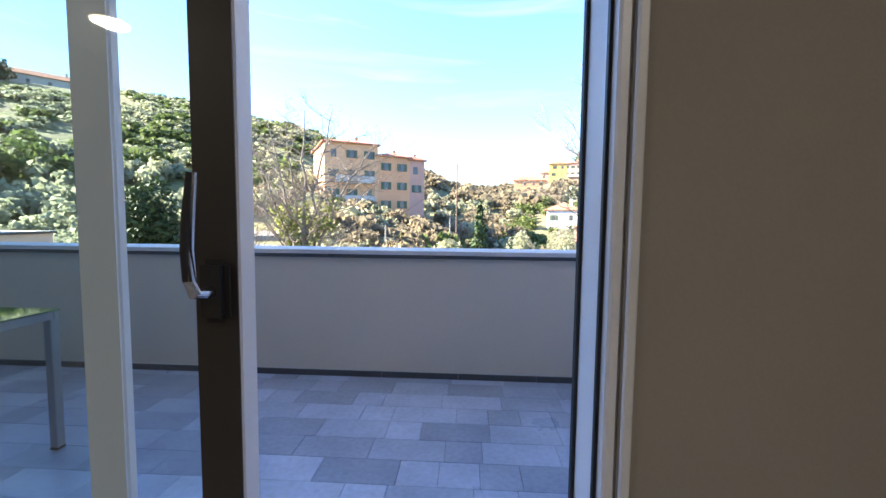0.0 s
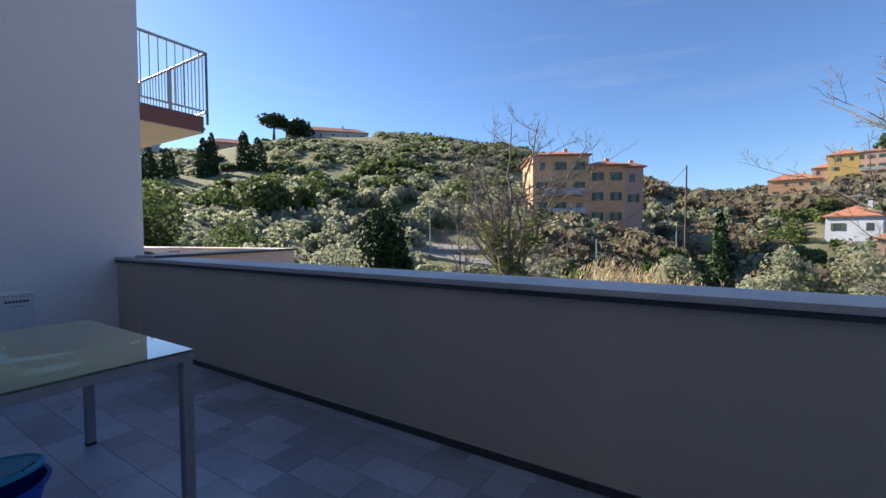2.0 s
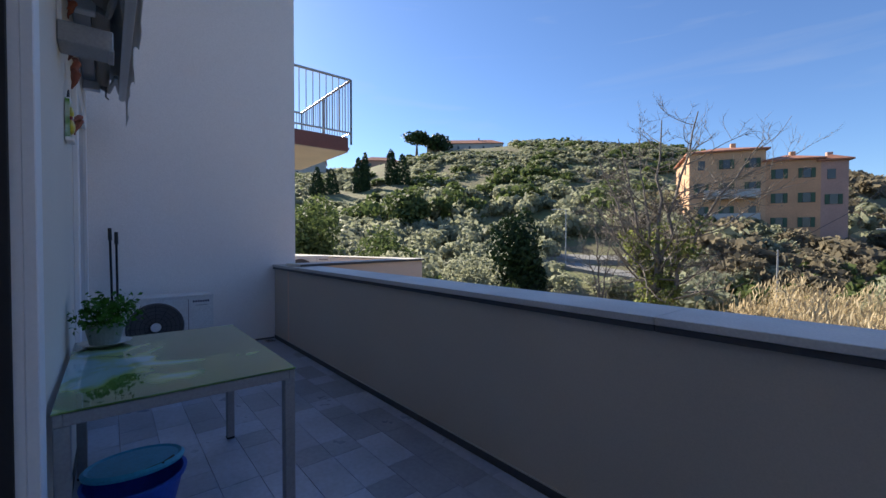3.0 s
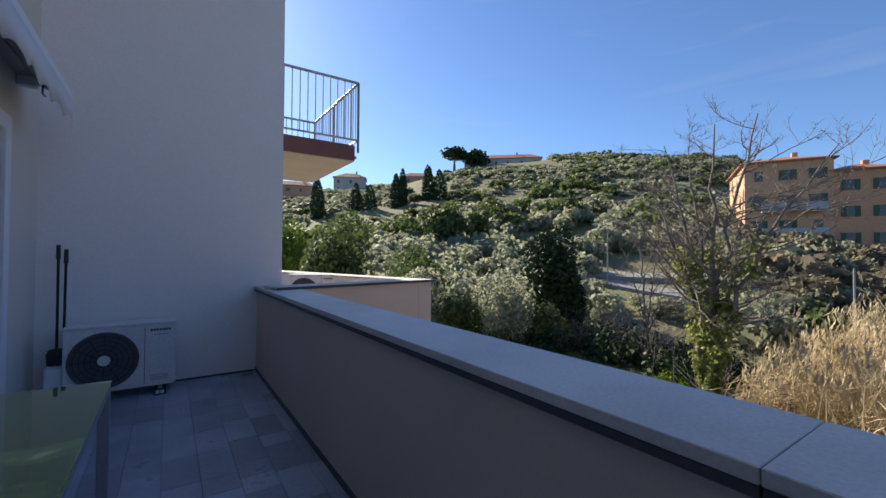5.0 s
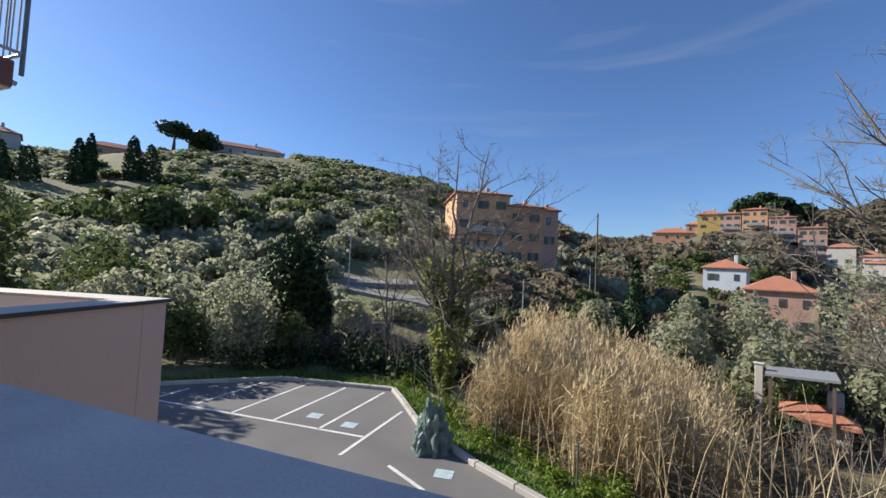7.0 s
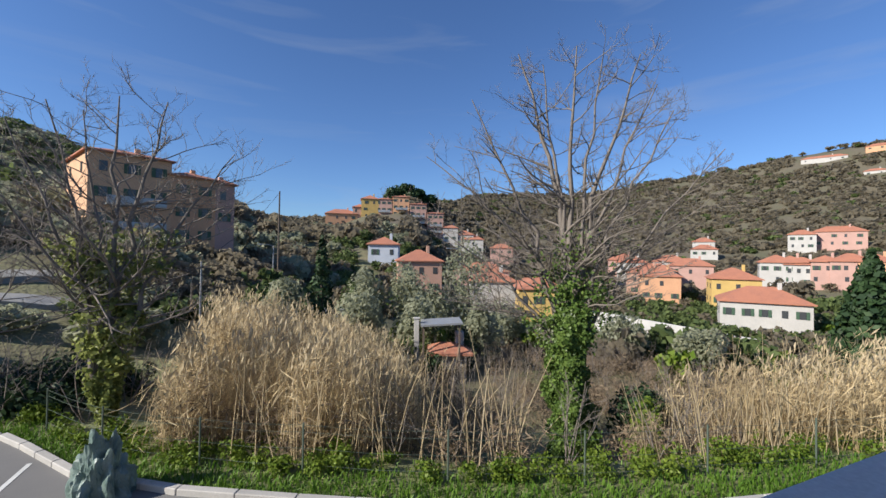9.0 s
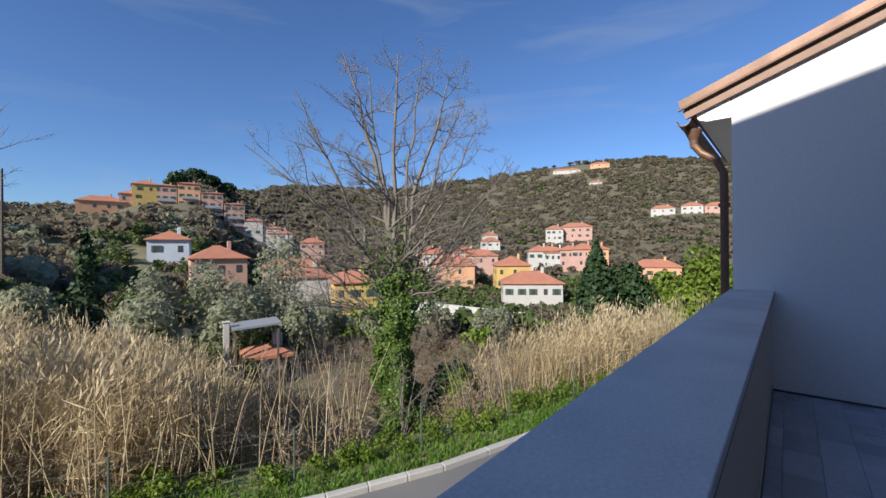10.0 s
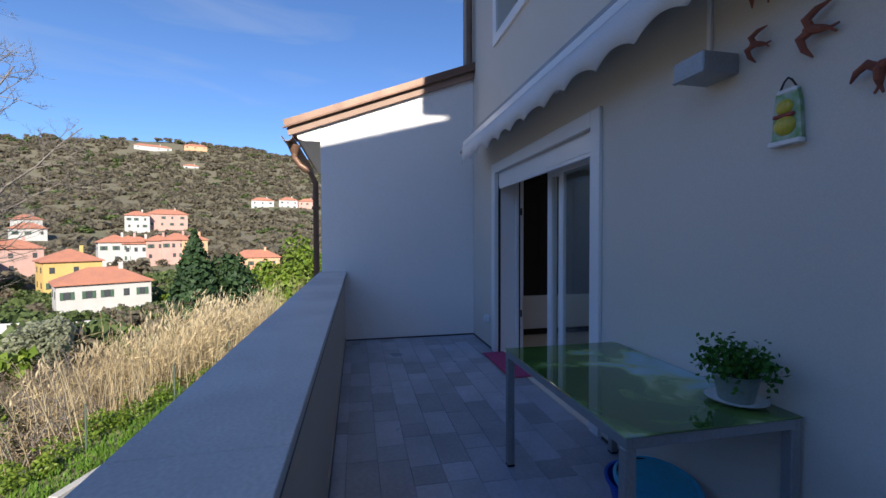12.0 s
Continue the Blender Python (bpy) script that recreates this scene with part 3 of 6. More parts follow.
for x in (AX0 + 0.12, -3.4, -1.0, AX1 - 0.14):
    arm = part("folding_arm", tube([(x, 0.06, 2.82), (x + 0.02, 0.14, 2.77), (x + 0.55, 0.19, 2.755)], 0.018, 8), STEEL_PAINT, aw)
    part("arm_return", tube([(x + 0.55, 0.19, 2.755), (x + 0.3, 0.2, 2.765), (x + 0.04, 0.22, 2.77)], 0.016, 8), STEEL_PAINT, arm)
    part("arm_bracket", box((x - 0.04, -0.044, 2.76), (x + 0.04, 0.08, 2.9), 0.008), PVC, arm)
part("crank_eye", tube([(AX0 + 0.2, 0.12, 2.8), (AX0 + 0.2, 0.12, 2.7), (AX0 + 0.2, 0.14, 2.68)], 0.008, 8), CHROME, aw)

# ---- things on the house wall ----
lamp = thing("wall_box", (-2.65, Y_HOUSE, 2.27), "grey metal fixture box under the awning with a white cable duct", "fixture")
part("casing", box((-0.07, 0.001, -0.06), (0.11, 0.2, 0.035), 0.006), STEEL_PAINT, lamp)
part("cover_lip", box((-0.072, 0.18, -0.064), (0.112, 0.203, -0.052), 0.003), STEEL_PAINT, lamp)
part("cable_duct", box((0.075, 0.001, 0.036), (0.1, 0.018, 0.62), 0.003), TRIM_WHITE, lamp, "white cable duct")

TERRA = mat("terracotta", (0.32, 0.1, 0.06), 0.8, (0.24, 0.075, 0.05), 12, 90, 0.2)


def clay_swallow(x, z, size, roll):
    """A small flying bird of fired clay, fixed flat to the wall."""
    bm = bmesh.new()
    tube([(0, 0.02, -0.42 * size), (0, 0.03, -0.2 * size), (0, 0.035, 0.1 * size), (0, 0.03, 0.3 * size), (0, 0.02, 0.4 * size)], [0.06 * size, 0.13 * size, 0.17 * size, 0.12 * size, 0.03 * size], 10, bm)
    for s in (-1, 1):
        tube([(0, 0.03, 0.12 * size), (s * 0.3 * size, 0.045, 0.3 * size), (s * 0.62 * size, 0.035, 0.12 * size), (s * 0.85 * size, 0.02, -0.16 * size)], [0.14 * size, 0.15 * size, 0.11 * size, 0.03 * size], 8, bm)
        tube([(0, 0.02, -0.36 * size), (s * 0.12 * size, 0.02, -0.62 * size)], [0.06 * size, 0.035 * size], 6, bm)
    ob = part("wall_swallow", bm, TERRA)
    ob.matrix_world = pose(x, Y_HOUSE + 0.004, z, 0, roll, 0)
    for v in ob.data.vertices:
        v.co.y = max(0.0, v.co.y)
    return tagged(ob, "terracotta swallow ornament fixed to the grey wall", "wall ornament", "clay swallows")


clay_swallow(-2.86, 2.5, 0.085, 20)
clay_swallow(-2.83, 2.29, 0.085, 70)
clay_swallow(-3.06, 2.24, 0.115, 72)
clay_swallow(-3.26, 2.0, 0.105, -8)

GLAZE = mat("green_glaze", (0.12, 0.3, 0.06), 0.3, (0.5, 0.6, 0.5), 18, 60, 0.1, amount=1.0)
YELLOW = mat("yellow_glaze", (0.62, 0.5, 0.05), 0.3, None, 15, 60, 0.1)
RED_GLAZE = mat("red_glaze", (0.35, 0.04, 0.03), 0.3, None, 15, 60, 0.1)
plaque = thing("ceramic_plaque", (-2.95, Y_HOUSE + 0.004, 1.955), "small painted ceramic wall plaque with yellow lemons on green", "plaque")
part("tile_body", prism([(-0.06, -0.11), (0.06, -0.11), (0.05, 0.05), (0.04, 0.1), (-0.04, 0.1), (-0.05, 0.05)], "y", 0.0, 0.018), GLAZE, plaque)
part("ledge", box((-0.065, 0.0, -0.125), (0.065, 0.035, -0.105), 0.004), TRIM_WHITE, plaque, "white ledge")
for x, z, r in ((0.005, -0.045, 0.04), (0.008, 0.03, 0.032)):
    bm = bmesh.new()
    bmesh.ops.create_uvsphere(bm, u_segments=14, v_segments=10, radius=r)
    for v in bm.verts:
        v.co = Vector((v.co.x * 1.1 + x, v.co.y * 0.5 + 0.018, v.co.z + z))
    part("lemon", bm, YELLOW, plaque, "yellow glazed lemon relief")
part("top_band", box((-0.041, 0.0, 0.085), (0.041, 0.022, 0.103), 0.004), TRIM_WHITE, plaque, "white glazed top edge")
part("ribbon", box((-0.035, 0.016, -0.012), (0.05, 0.03, 0.004), 0.004), RED_GLAZE, plaque, "dark red band")
part("wire_loop", tube([(-0.034, 0.01, 0.1), (-0.015, 0.012, 0.135), (0.0, 0.012, 0.148), (0.015, 0.012, 0.135), (0.034, 0.01, 0.1)], 0.004, 6), RUBBER, plaque, "black hanging wire")

sock = thing("outdoor_socket", (0.95, Y_HOUSE, 0.38), "white weatherproof outdoor socket on the grey wall", "socket")
part("back_box", box((-0.05, 0.001, -0.05), (0.05, 0.04, 0.05), 0.006, segs=2), PVC, sock)
part("flap", box((-0.042, 0.041, -0.042), (0.042, 0.055, 0.03), 0.006, segs=2), PVC, sock)

# ---- table and what stands on and under it ----
m = bpy.data.materials.new("printed_glass")
m.use_nodes = True
nt = m.node_tree
pb = nt.nodes["Principled BSDF"]
geo = nt.nodes.new("ShaderNodeNewGeometry")
nz = nt.nodes.new("ShaderNodeTexNoise")
nz.inputs["Scale"].default_value, nz.inputs["Detail"].default_value, nz.inputs["Distortion"].default_value = 2.3, 5, 0.5
nt.links.new(geo.outputs["Position"], nz.inputs["Vector"])
rp = nt.nodes.new("ShaderNodeValToRGB")
els = rp.color_ramp.elements
els[0].position, els[0].color = 0.42, (0.06, 0.13, 0.03, 1)
els[1].position, els[1].color = 0.53, (0.15, 0.26, 0.06, 1)
for p, c in ((0.56, (0.32, 0.44, 0.16, 1)), (0.62, (0.3, 0.5, 0.5, 1)), (0.72, (0.36, 0.56, 0.62, 1))):
    e = els.new(p)
    e.color = c
nt.links.new(nz.outputs["Fac"], rp.inputs[0])
nt.links.new(rp.outputs[0], pb.inputs["Base Color"])
pb.inputs["Roughness"].default_value = 0.04
pb.inputs["Coat Weight"].default_value = 0.5
PRINT = m
TX0, TX1, TY0, TY1, TZ = -3.035, -1.832, -0.06, 0.73, 0.75
table = thing("garden_table", (0, 0, 0), "grey steel garden table with a glossy leaf-printed glass top", "table")
table.matrix_world = Matrix()
part("glass_top", box((TX0, TY0, TZ - 0.008), (TX1, TY1, TZ), 0.003), PRINT, table, "glossy glass top printed with green leaves")
for lo, hi in (((TX0 + 0.004, TY0 + 0.004, TZ - 0.05), (TX1 - 0.004, TY0 + 0.03, TZ - 0.0085)), ((TX0 + 0.004, TY1 - 0.03, TZ - 0.05), (TX1 - 0.004, TY1 - 0.004, TZ - 0.0085)),
               ((TX0 + 0.004, TY0 + 0.03, TZ - 0.05), (TX0 + 0.03, TY1 - 0.03, TZ - 0.0085)), ((TX1 - 0.03, TY0 + 0.03, TZ - 0.05), (TX1 - 0.004, TY1 - 0.03, TZ - 0.0085))):
    part("apron_rail", box(lo, hi, 0.003), STEEL_PAINT, table)
for x in (TX0 + 0.004, TX1 - 0.049):
    for y in (TY0 + 0.004, TY1 - 0.049):
        leg = part("leg", box((x, y, 0.012), (x + 0.045, y + 0.045, TZ - 0.051), 0.004), STEEL_PAINT, table)
        part("foot_cap", box((x - 0.001, y - 0.001, 0.001), (x + 0.046, y + 0.046, 0.014), 0.003), RUBBER, leg, "black plastic foot")


def quads_mesh(name, pts, size, material, seed, up=0.3, aspect=0.55, lean=None, fold=0.15):
    """Many small leaves: each a four-cornered blade of its own, turned at random about its place."""
    rng = np.random.default_rng(seed)
    pts = np.asarray(pts, float)
    n = len(pts)
    d = rng.normal(size=(n, 3))
    if lean is not None:
        d = d * 0.45 + np.asarray(lean, float)
    d[:, 2] += up
    d /= np.linalg.norm(d, axis=1)[:, None]
    w = np.cross(d, rng.normal(size=(n, 3)))
    w /= np.maximum(np.linalg.norm(w, axis=1), 1e-6)[:, None]
    nrm = np.cross(d, w)
    s = (np.asarray(size) * rng.uniform(0.65, 1.35, n))[:, None]
    tip, base = pts + d * s, pts - d * s
    mid = pts + d * s * 0.15
    v = np.stack([base, mid + w * s * aspect + nrm * s * fold, tip, mid - w * s * aspect + nrm * s * fold], 1).reshape(-1, 3)
    me = bpy.data.meshes.new(name)
    me.vertices.add(4 * n)
    me.vertices.foreach_set("co", v.astype(np.float32).ravel())
    me.loops.add(4 * n)
    me.loops.foreach_set("vertex_index", np.arange(4 * n, dtype=np.int32))
    me.polygons.add(n)
    me.polygons.foreach_set("loop_start", np.arange(0, 4 * n, 4, dtype=np.int32))
    me.update(calc_edges=True)
    me.materials.append(material)
    return me


POT = mat("grey_green_pot", (0.22, 0.27, 0.24), 0.4, None, 10, 80, 0.05)
CHINA = mat("white_china", (0.8, 0.8, 0.78), 0.25, None, 6, 60, 0.03)
SOIL = mat("potting_soil", (0.03, 0.022, 0.015), 0.95, None, 30, 90, 0.5)
PLANT = leafy("basil_leaf", (0.035, 0.12, 0.015), (0.09, 0.24, 0.035), 0.4)
pot = thing("potted_plant", (-2.86, 0.07, TZ), "leafy green herb in a grey pot on the table", "plant")
part("saucer", lathe([(0.055, 0.001), (0.085, 0.008), (0.112, 0.02), (0.117, 0.022), (0.085, 0.013), (0.0005, 0.01)], 32), CHINA, pot, "white saucer")
part("pot", lathe([(0.06, 0.011), (0.065, 0.014), (0.085, 0.11), (0.09, 0.112), (0.09, 0.125), (0.082, 0.125), (0.08, 0.105), (0.001, 0.105)], 24), POT, pot, "grey plastic pot")
part("soil", lathe([(0.079, 0.1055), (0.05, 0.112), (0.001, 0.114)], 16), SOIL, pot)
rng = np.random.default_rng(4)
bm = bmesh.new()
heads = []
for k in range(26):
    a, r = rng.uniform(0, 6.28), rng.uniform(0.03, 0.14)
    tip = (r * math.cos(a), max(-0.12, r * math.sin(a)), 0.15 + rng.uniform(0, 0.1) - r * 0.35)
    tube([(tip[0] * 0.25, tip[1] * 0.25, 0.1), (tip[0] * 0.7, tip[1] * 0.7, tip[2] * 0.9), tip], 0.0022, 5, bm)
    heads.append(tip)
part("stems", bm, PLANT, pot)
pts = np.repeat(np.array(heads), 26, 0) + rng.normal(size=(26 * 26, 3)) * (0.032, 0.032, 0.026)
fol = new("foliage", quads_mesh("foliage", pts, 0.0145, PLANT, 5, 0.1, 0.6))
fol.parent = pot

CYAN = mat("light_blue_plastic", (0.05, 0.5, 0.8), 0.5, None, 8, 70, 0.04)
NAVY = mat("deep_blue_plastic", (0.02, 0.12, 0.66), 0.45, None, 8, 70, 0.04)


tub = thing("bucket", (-2.46, 0.18, 0.0), "blue plastic tub with a light blue lid under the garden table", "bucket")
R, H = 0.2, 0.19
part("tub", lathe([(R * 0.74, 0.002), (R * 0.76, 0.0), (R * 0.97, H - 0.02), (R * 1.03, H - 0.018), (R * 1.05, H), (R * 0.97, H), (R * 0.74, 0.012), (0.001, 0.01)], 40), NAVY, tub, "deep blue tub")
bm = lathe([(R * 0.9, 0.0), (R * 1.02, 0.004), (R * 1.04, 0.018), (R * 0.97, 0.03), (R * 0.9, 0.022), (0.001, 0.026)], 40)
bmesh.ops.rotate(bm, verts=bm.verts, matrix=Matrix.Rotation(radians(-7), 3, "Y"))
bmesh.ops.translate(bm, verts=bm.verts, vec=(-0.07, 0.0, H + 0.012))
lid = part("lid", bm, CYAN, tub, "light blue lid lying askew")
part("clip", tube([(0.03, 0.15, H + 0.05), (0.09, 0.1, H + 0.055), (0.115, 0.02, H + 0.055), (0.1, -0.06, H + 0.05)], 0.008, 8), RUBBER, lid, "black handle")

PINK = mat("pink_mat", (0.42, 0.07, 0.2), 0.95, (0.34, 0.05, 0.15), 15, 160, 0.5, depth=0.004)
doormat = thing("doormat", (0.15, -0.035, 0.0), "pink woven doormat on the tiles before the door", "doormat")
part("mat_pad", box((-0.47, -0.13, 0.001), (0.47, 0.14, 0.012), 0.004), PINK, doormat)
part("mat_border", box((-0.48, -0.14, 0.0005), (0.48, 0.15, 0.007), 0.003), RED_GLAZE, doormat, "darker border")

# ---- outdoor unit in the corner ----
AC_WHITE = mat("ac_white", (0.72, 0.73, 0.73), 0.4, (0.66, 0.66, 0.65), 3, 60, 0.03, amount=0.5)
AC_DARK = mat("ac_grille", (0.03, 0.03, 0.033), 0.5, None, 8, 60, 0.05)
AC_BLADE = mat("fan_blade", (0.09, 0.09, 0.095), 0.5, None, 8, 60, 0.05)
LETTER = mat("dark_lettering", (0.03, 0.04, 0.09), 0.5, None, 8, 60, 0.0)


def outdoor_unit(at, turn, label):
    """Front faces +x, width along y."""
    g = thing("air_conditioner", at, label, "air conditioner", turn=turn)
    part("casing", box((-0.3, -0.42, 0.09), (0.0, 0.42, 0.69), 0.012, segs=2), AC_WHITE, g)
    part("top_cover", box((-0.306, -0.426, 0.68), (0.006, 0.426, 0.705), 0.008, segs=2), AC_WHITE, g)
    part("front_groove", box((0.0005, 0.17, 0.12), (0.002, 0.175, 0.66)), AC_DARK, g)
    ring = lathe([(0.235, -0.006), (0.255, 0.0), (0.262, 0.012), (0.245, 0.018), (0.235, 0.006)], 40)
    bmesh.ops.rotate(ring, verts=ring.verts, matrix=Matrix.Rotation(math.pi / 2, 3, "Y"))
    bmesh.ops.translate(ring, verts=ring.verts, vec=(0.002, -0.13, 0.385))
    part("fan_ring", ring, AC_BLADE, g)
    disc = lathe([(0.238, 0.0), (0.238, 0.003), (0.001, 0.003)], 40)
    bmesh.ops.rotate(disc, verts=disc.verts, matrix=Matrix.Rotation(math.pi / 2, 3, "Y"))
    bmesh.ops.translate(disc, verts=disc.verts, vec=(0.001, -0.13, 0.385))
    grille = part("fan_well", disc, AC_DARK, g, "black fan opening")
    for k in range(3):
        a = 2 * math.pi * k / 3 + 0.4
        bm = bmesh.new()
        pts = [(0.005, r * math.cos(a + t), r * math.sin(a + t)) for r, t in ((0.05, -0.3), (0.2, -0.15), (0.21, 0.45), (0.06, 0.5))]
        lo, hi = [bm.verts.new((p[0], -0.13 + p[1], 0.385 + p[2])) for p in pts], [bm.verts.new((p[0] + 0.004, -0.13 + p[1], 0.385 + p[2])) for p in pts]
        bm.faces.new(lo)
        bm.faces.new(hi[::-1])
        for i in range(4):
            bm.faces.new((lo[i], hi[i], hi[(i + 1) % 4], lo[(i + 1) % 4]))
        part("fan_blade", bm, AC_BLADE, grille)
    for r in (0.06, 0.1, 0.14, 0.18, 0.22):
        part("grille_ring", tube([(0.016, -0.13 + r * math.cos(t), 0.385 + r * math.sin(t)) for t in [2 * math.pi * k / 28 for k in range(29)]], 0.0022, 5, cap=False), RUBBER, grille)
    for k in range(12):
        t = 2 * math.pi * k / 12
        part("grille_spoke", tube([(0.014, -0.13 + 0.045 * math.cos(t), 0.385 + 0.045 * math.sin(t)), (0.014, -0.13 + 0.24 * math.cos(t), 0.385 + 0.24 * math.sin(t))], 0.0022, 5), RUBBER, grille)
    hub = lathe([(0.048, 0.0), (0.046, 0.008), (0.001, 0.01)], 24)
    bmesh.ops.rotate(hub, verts=hub.verts, matrix=Matrix.Rotation(math.pi / 2, 3, "Y"))
    bmesh.ops.translate(hub, verts=hub.verts, vec=(0.017, -0.13, 0.385))
    part("hub_cap", hub, AC_WHITE, grille, "white hub cap")
    for k in range(7):
        part("logo_bar", box((0.0006, 0.215 + k * 0.024, 0.622), (0.003, 0.233 + k * 0.024, 0.644)), LETTER, g, "dark blue maker's mark")
    part("label_strip", box((0.0006, 0.24, 0.585), (0.002, 0.36, 0.592)), STEEL_PAINT, g)
    for k in range(3):
        part("low_vent", box((0.0006, 0.22, 0.15 + k * 0.02), (0.003, 0.36, 0.157 + k * 0.02)), STEEL_PAINT, g)
    for y in (-0.3, 0.3):
        foot = part("rubber_foot", box((-0.27, y - 0.05, 0.0), (0.02, y + 0.05, 0.062), 0.006), RUBBER, g, "rubber block foot")
        part("rail", box((-0.28, y - 0.02, 0.0625), (0.03, y + 0.02, 0.0895), 0.003), STEEL_PAINT, foot)
        for k in range(2):
            part("foot_hole", box((0.0205, y - 0.035 + k * 0.037, 0.012), (0.022, y - 0.004 + k * 0.037, 0.045)), CHINA, foot)
    return g


outdoor_unit((-5.36, 0.6, 0.0), 0, "white air conditioner outdoor unit on rubber feet by the wall")

BLACK_CLOTH = mat("black_cloth", (0.015, 0.015, 0.018), 0.8, None, 10, 120, 0.3)
for x, y, lean, h in ((-5.52, 0.12, 0.05, 1.45), (-5.53, 0.16, 0.02, 1.41)):
    g = thing("garden_pole", (x, y, 0.0), "slim black pole leaning in the corner beside the outdoor unit", "pole", "black poles")
    part("shaft", tube([(0.0, 0.0, 0.002), (-0.1, lean * -0.4, h - 0.12)], 0.011, 10), BLACK_CLOTH, g)
    part("grip", tube([(-0.1, lean * -0.4, h - 0.13), (-0.11, lean * -0.45, h)], [0.018, 0.016], 10), RUBBER, g, "black rubber grip")
can = thing("canister", (-5.5, 0.035 + 0.09, 0.0), "white canister with a black cap in the corner", "canister")
part("body", box((-0.08, -0.08, 0.001), (0.06, 0.06, 0.36), 0.02, segs=3), PVC, can)
part("cap", lathe([(0.05, 0.361), (0.07, 0.37), (0.075, 0.46), (0.06, 0.5), (0.02, 0.51)], 20), RUBBER, can, "black cap")

# ---- the neighbour's terrace and balcony ----
ANX, ANY, ANT = -5.5, 4.12, 13.0         # outer corner of their terrace; its walls stand at a slight angle


def beside(ob):
    ob.matrix_world = pose(ANX, ANY, 0, 0, 0, ANT)
    return ob


beside(structure("neighbour_wall_front", box((-9, -0.25, ROAD_Z), (0, 0, 1.0)), WHITE_PLASTER, "pale rendered terrace wall of the neighbours"))
beside(structure("neighbour_wall_side", box((-0.25, -2.3, ROAD_Z), (0.0, -0.251, 1.0)), PEACH_PLASTER, "peach rendered side of the neighbours' terrace"))
beside(structure("neighbour_corner", box((-0.2, -0.249, ROAD_Z), (0.003, 0.003, 0.999)), PEACH_PLASTER, "peach rendered corner of the neighbours' terrace"))
beside(structure("neighbour_floor", box((-9, -1.62, -0.3), (-0.251, -0.251, -0.01)), GROUT, "neighbours' terrace floor", "floor"))
nc = thing("neighbour_coping", (0, 0, 1), "pale stone coping on the neighbours' terrace wall", "coping", kind="structure")
beside(nc)
PALE_STONE = mat("pale_coping", (0.6, 0.57, 0.52), 0.7, (0.5, 0.48, 0.45), 2, 70, 0.15)
part("coping_slab", box((-9, -0.28, 1.002), (0.03, 0.03, 1.032), 0.004), PALE_STONE, nc)
part("coping_slab", box((-0.28, -2.3, 1.002), (0.03, -0.282, 1.032), 0.004), PALE_STONE, nc)
part("dark_edge", box((0.031, -2.3, 0.998), (0.038, 0.03, 1.028)), SKIRT, nc, "dark drip edge")
outdoor_unit((-7.75, 3.05, 0.33), -35, "white outdoor unit on the neighbours' terrace")
structure("unit_plinth", box((-8.15, 2.6, -0.009), (-7.6, 3.5, 0.33), 0.01), PALE_STONE, "pale plinth under the outdoor unit", "plinth")

SLAB_RED = mat("red_fascia", (0.25, 0.11, 0.095), 0.8, (0.2, 0.09, 0.08), 3, 70, 0.2)
SLAB_UNDER = mat("cream_soffit", (0.72, 0.6, 0.42), 0.9, None, 2, 70, 0.1)
RAIL = mat("rail_paint", (0.42, 0.47, 0.47), 0.4, (0.36, 0.4, 0.4), 6, 60, 0.05, metal=0.2)
bal = thing("balcony", (-8, 2.9, 3.0), "neighbours' balcony with a dark red slab edge and steel bar railing", "balcony", kind="structure")
bal.matrix_world = Matrix()
BX0, BX1, BY = -9.4, -6.98, 3.53
part("slab", box((BX0, 2.112, 2.97), (BX1, BY, 3.23), 0.01), SLAB_RED, bal, "dark red slab edge")
part("underside", box((BX0 + 0.01, 2.113, 2.955), (BX1 - 0.01, BY - 0.01, 2.968)), SLAB_UNDER, bal, "cream underside")
part("spout", tube([(BX1 - 0.12, BY - 0.01, 3.06), (BX1 - 0.12, BY + 0.07, 3.05)], 0.025, 10), STEEL_PAINT, bal)
ZT, ZB = 4.28, 3.31


def rail_side(p, q, posts):
    """Top and bottom bar with uprights between two corners."""
    p, q = Vector((*p, 0)), Vector((*q, 0))
    for z, r in ((ZT, 0.022), (ZB, 0.016)):
        part("rail_bar", tube([p + Vector((0, 0, z)), q + Vector((0, 0, z))], r, 8), RAIL, bal)
    n = int((q - p).length / 0.115)
    for k in range(n + 1):
        s = p.lerp(q, k / n)
        part("baluster", tube([s + Vector((0, 0, ZB)), s + Vector((0, 0, ZT))], 0.008, 6), RAIL, bal)
    for k in range(posts + 1):
        s = p.lerp(q, k / posts)
        part("rail_post", tube([s + Vector((0, 0, 3.1)), s + Vector((0, 0, ZT))], 0.02, 8), RAIL, bal)


rail_side((BX1 + 0.03, 2.13), (BX1 + 0.03, BY + 0.04), 1)
rail_side((BX1 + 0.03, BY + 0.04), (BX0 - 0.03, BY + 0.04), 2)
rail_side((BX0 - 0.03, BY + 0.04), (BX0 - 0.03, 2.13), 1)

# ---- floor drain in the corner ----
drain = thing("floor_drain", (1.5, 1.7, 0.0), "small square steel drain in the tiled terrace corner", "drain")
part("drain_frame", box((-0.07, -0.07, 0.0008), (0.07, 0.07, 0.004), 0.001), CHROME, drain)
part("drain_grate", lathe([(0.05, 0.0042), (0.048, 0.0062), (0.03, 0.0066), (0.001, 0.0056)], 28), STEEL_PAINT, drain, "round grey grate")

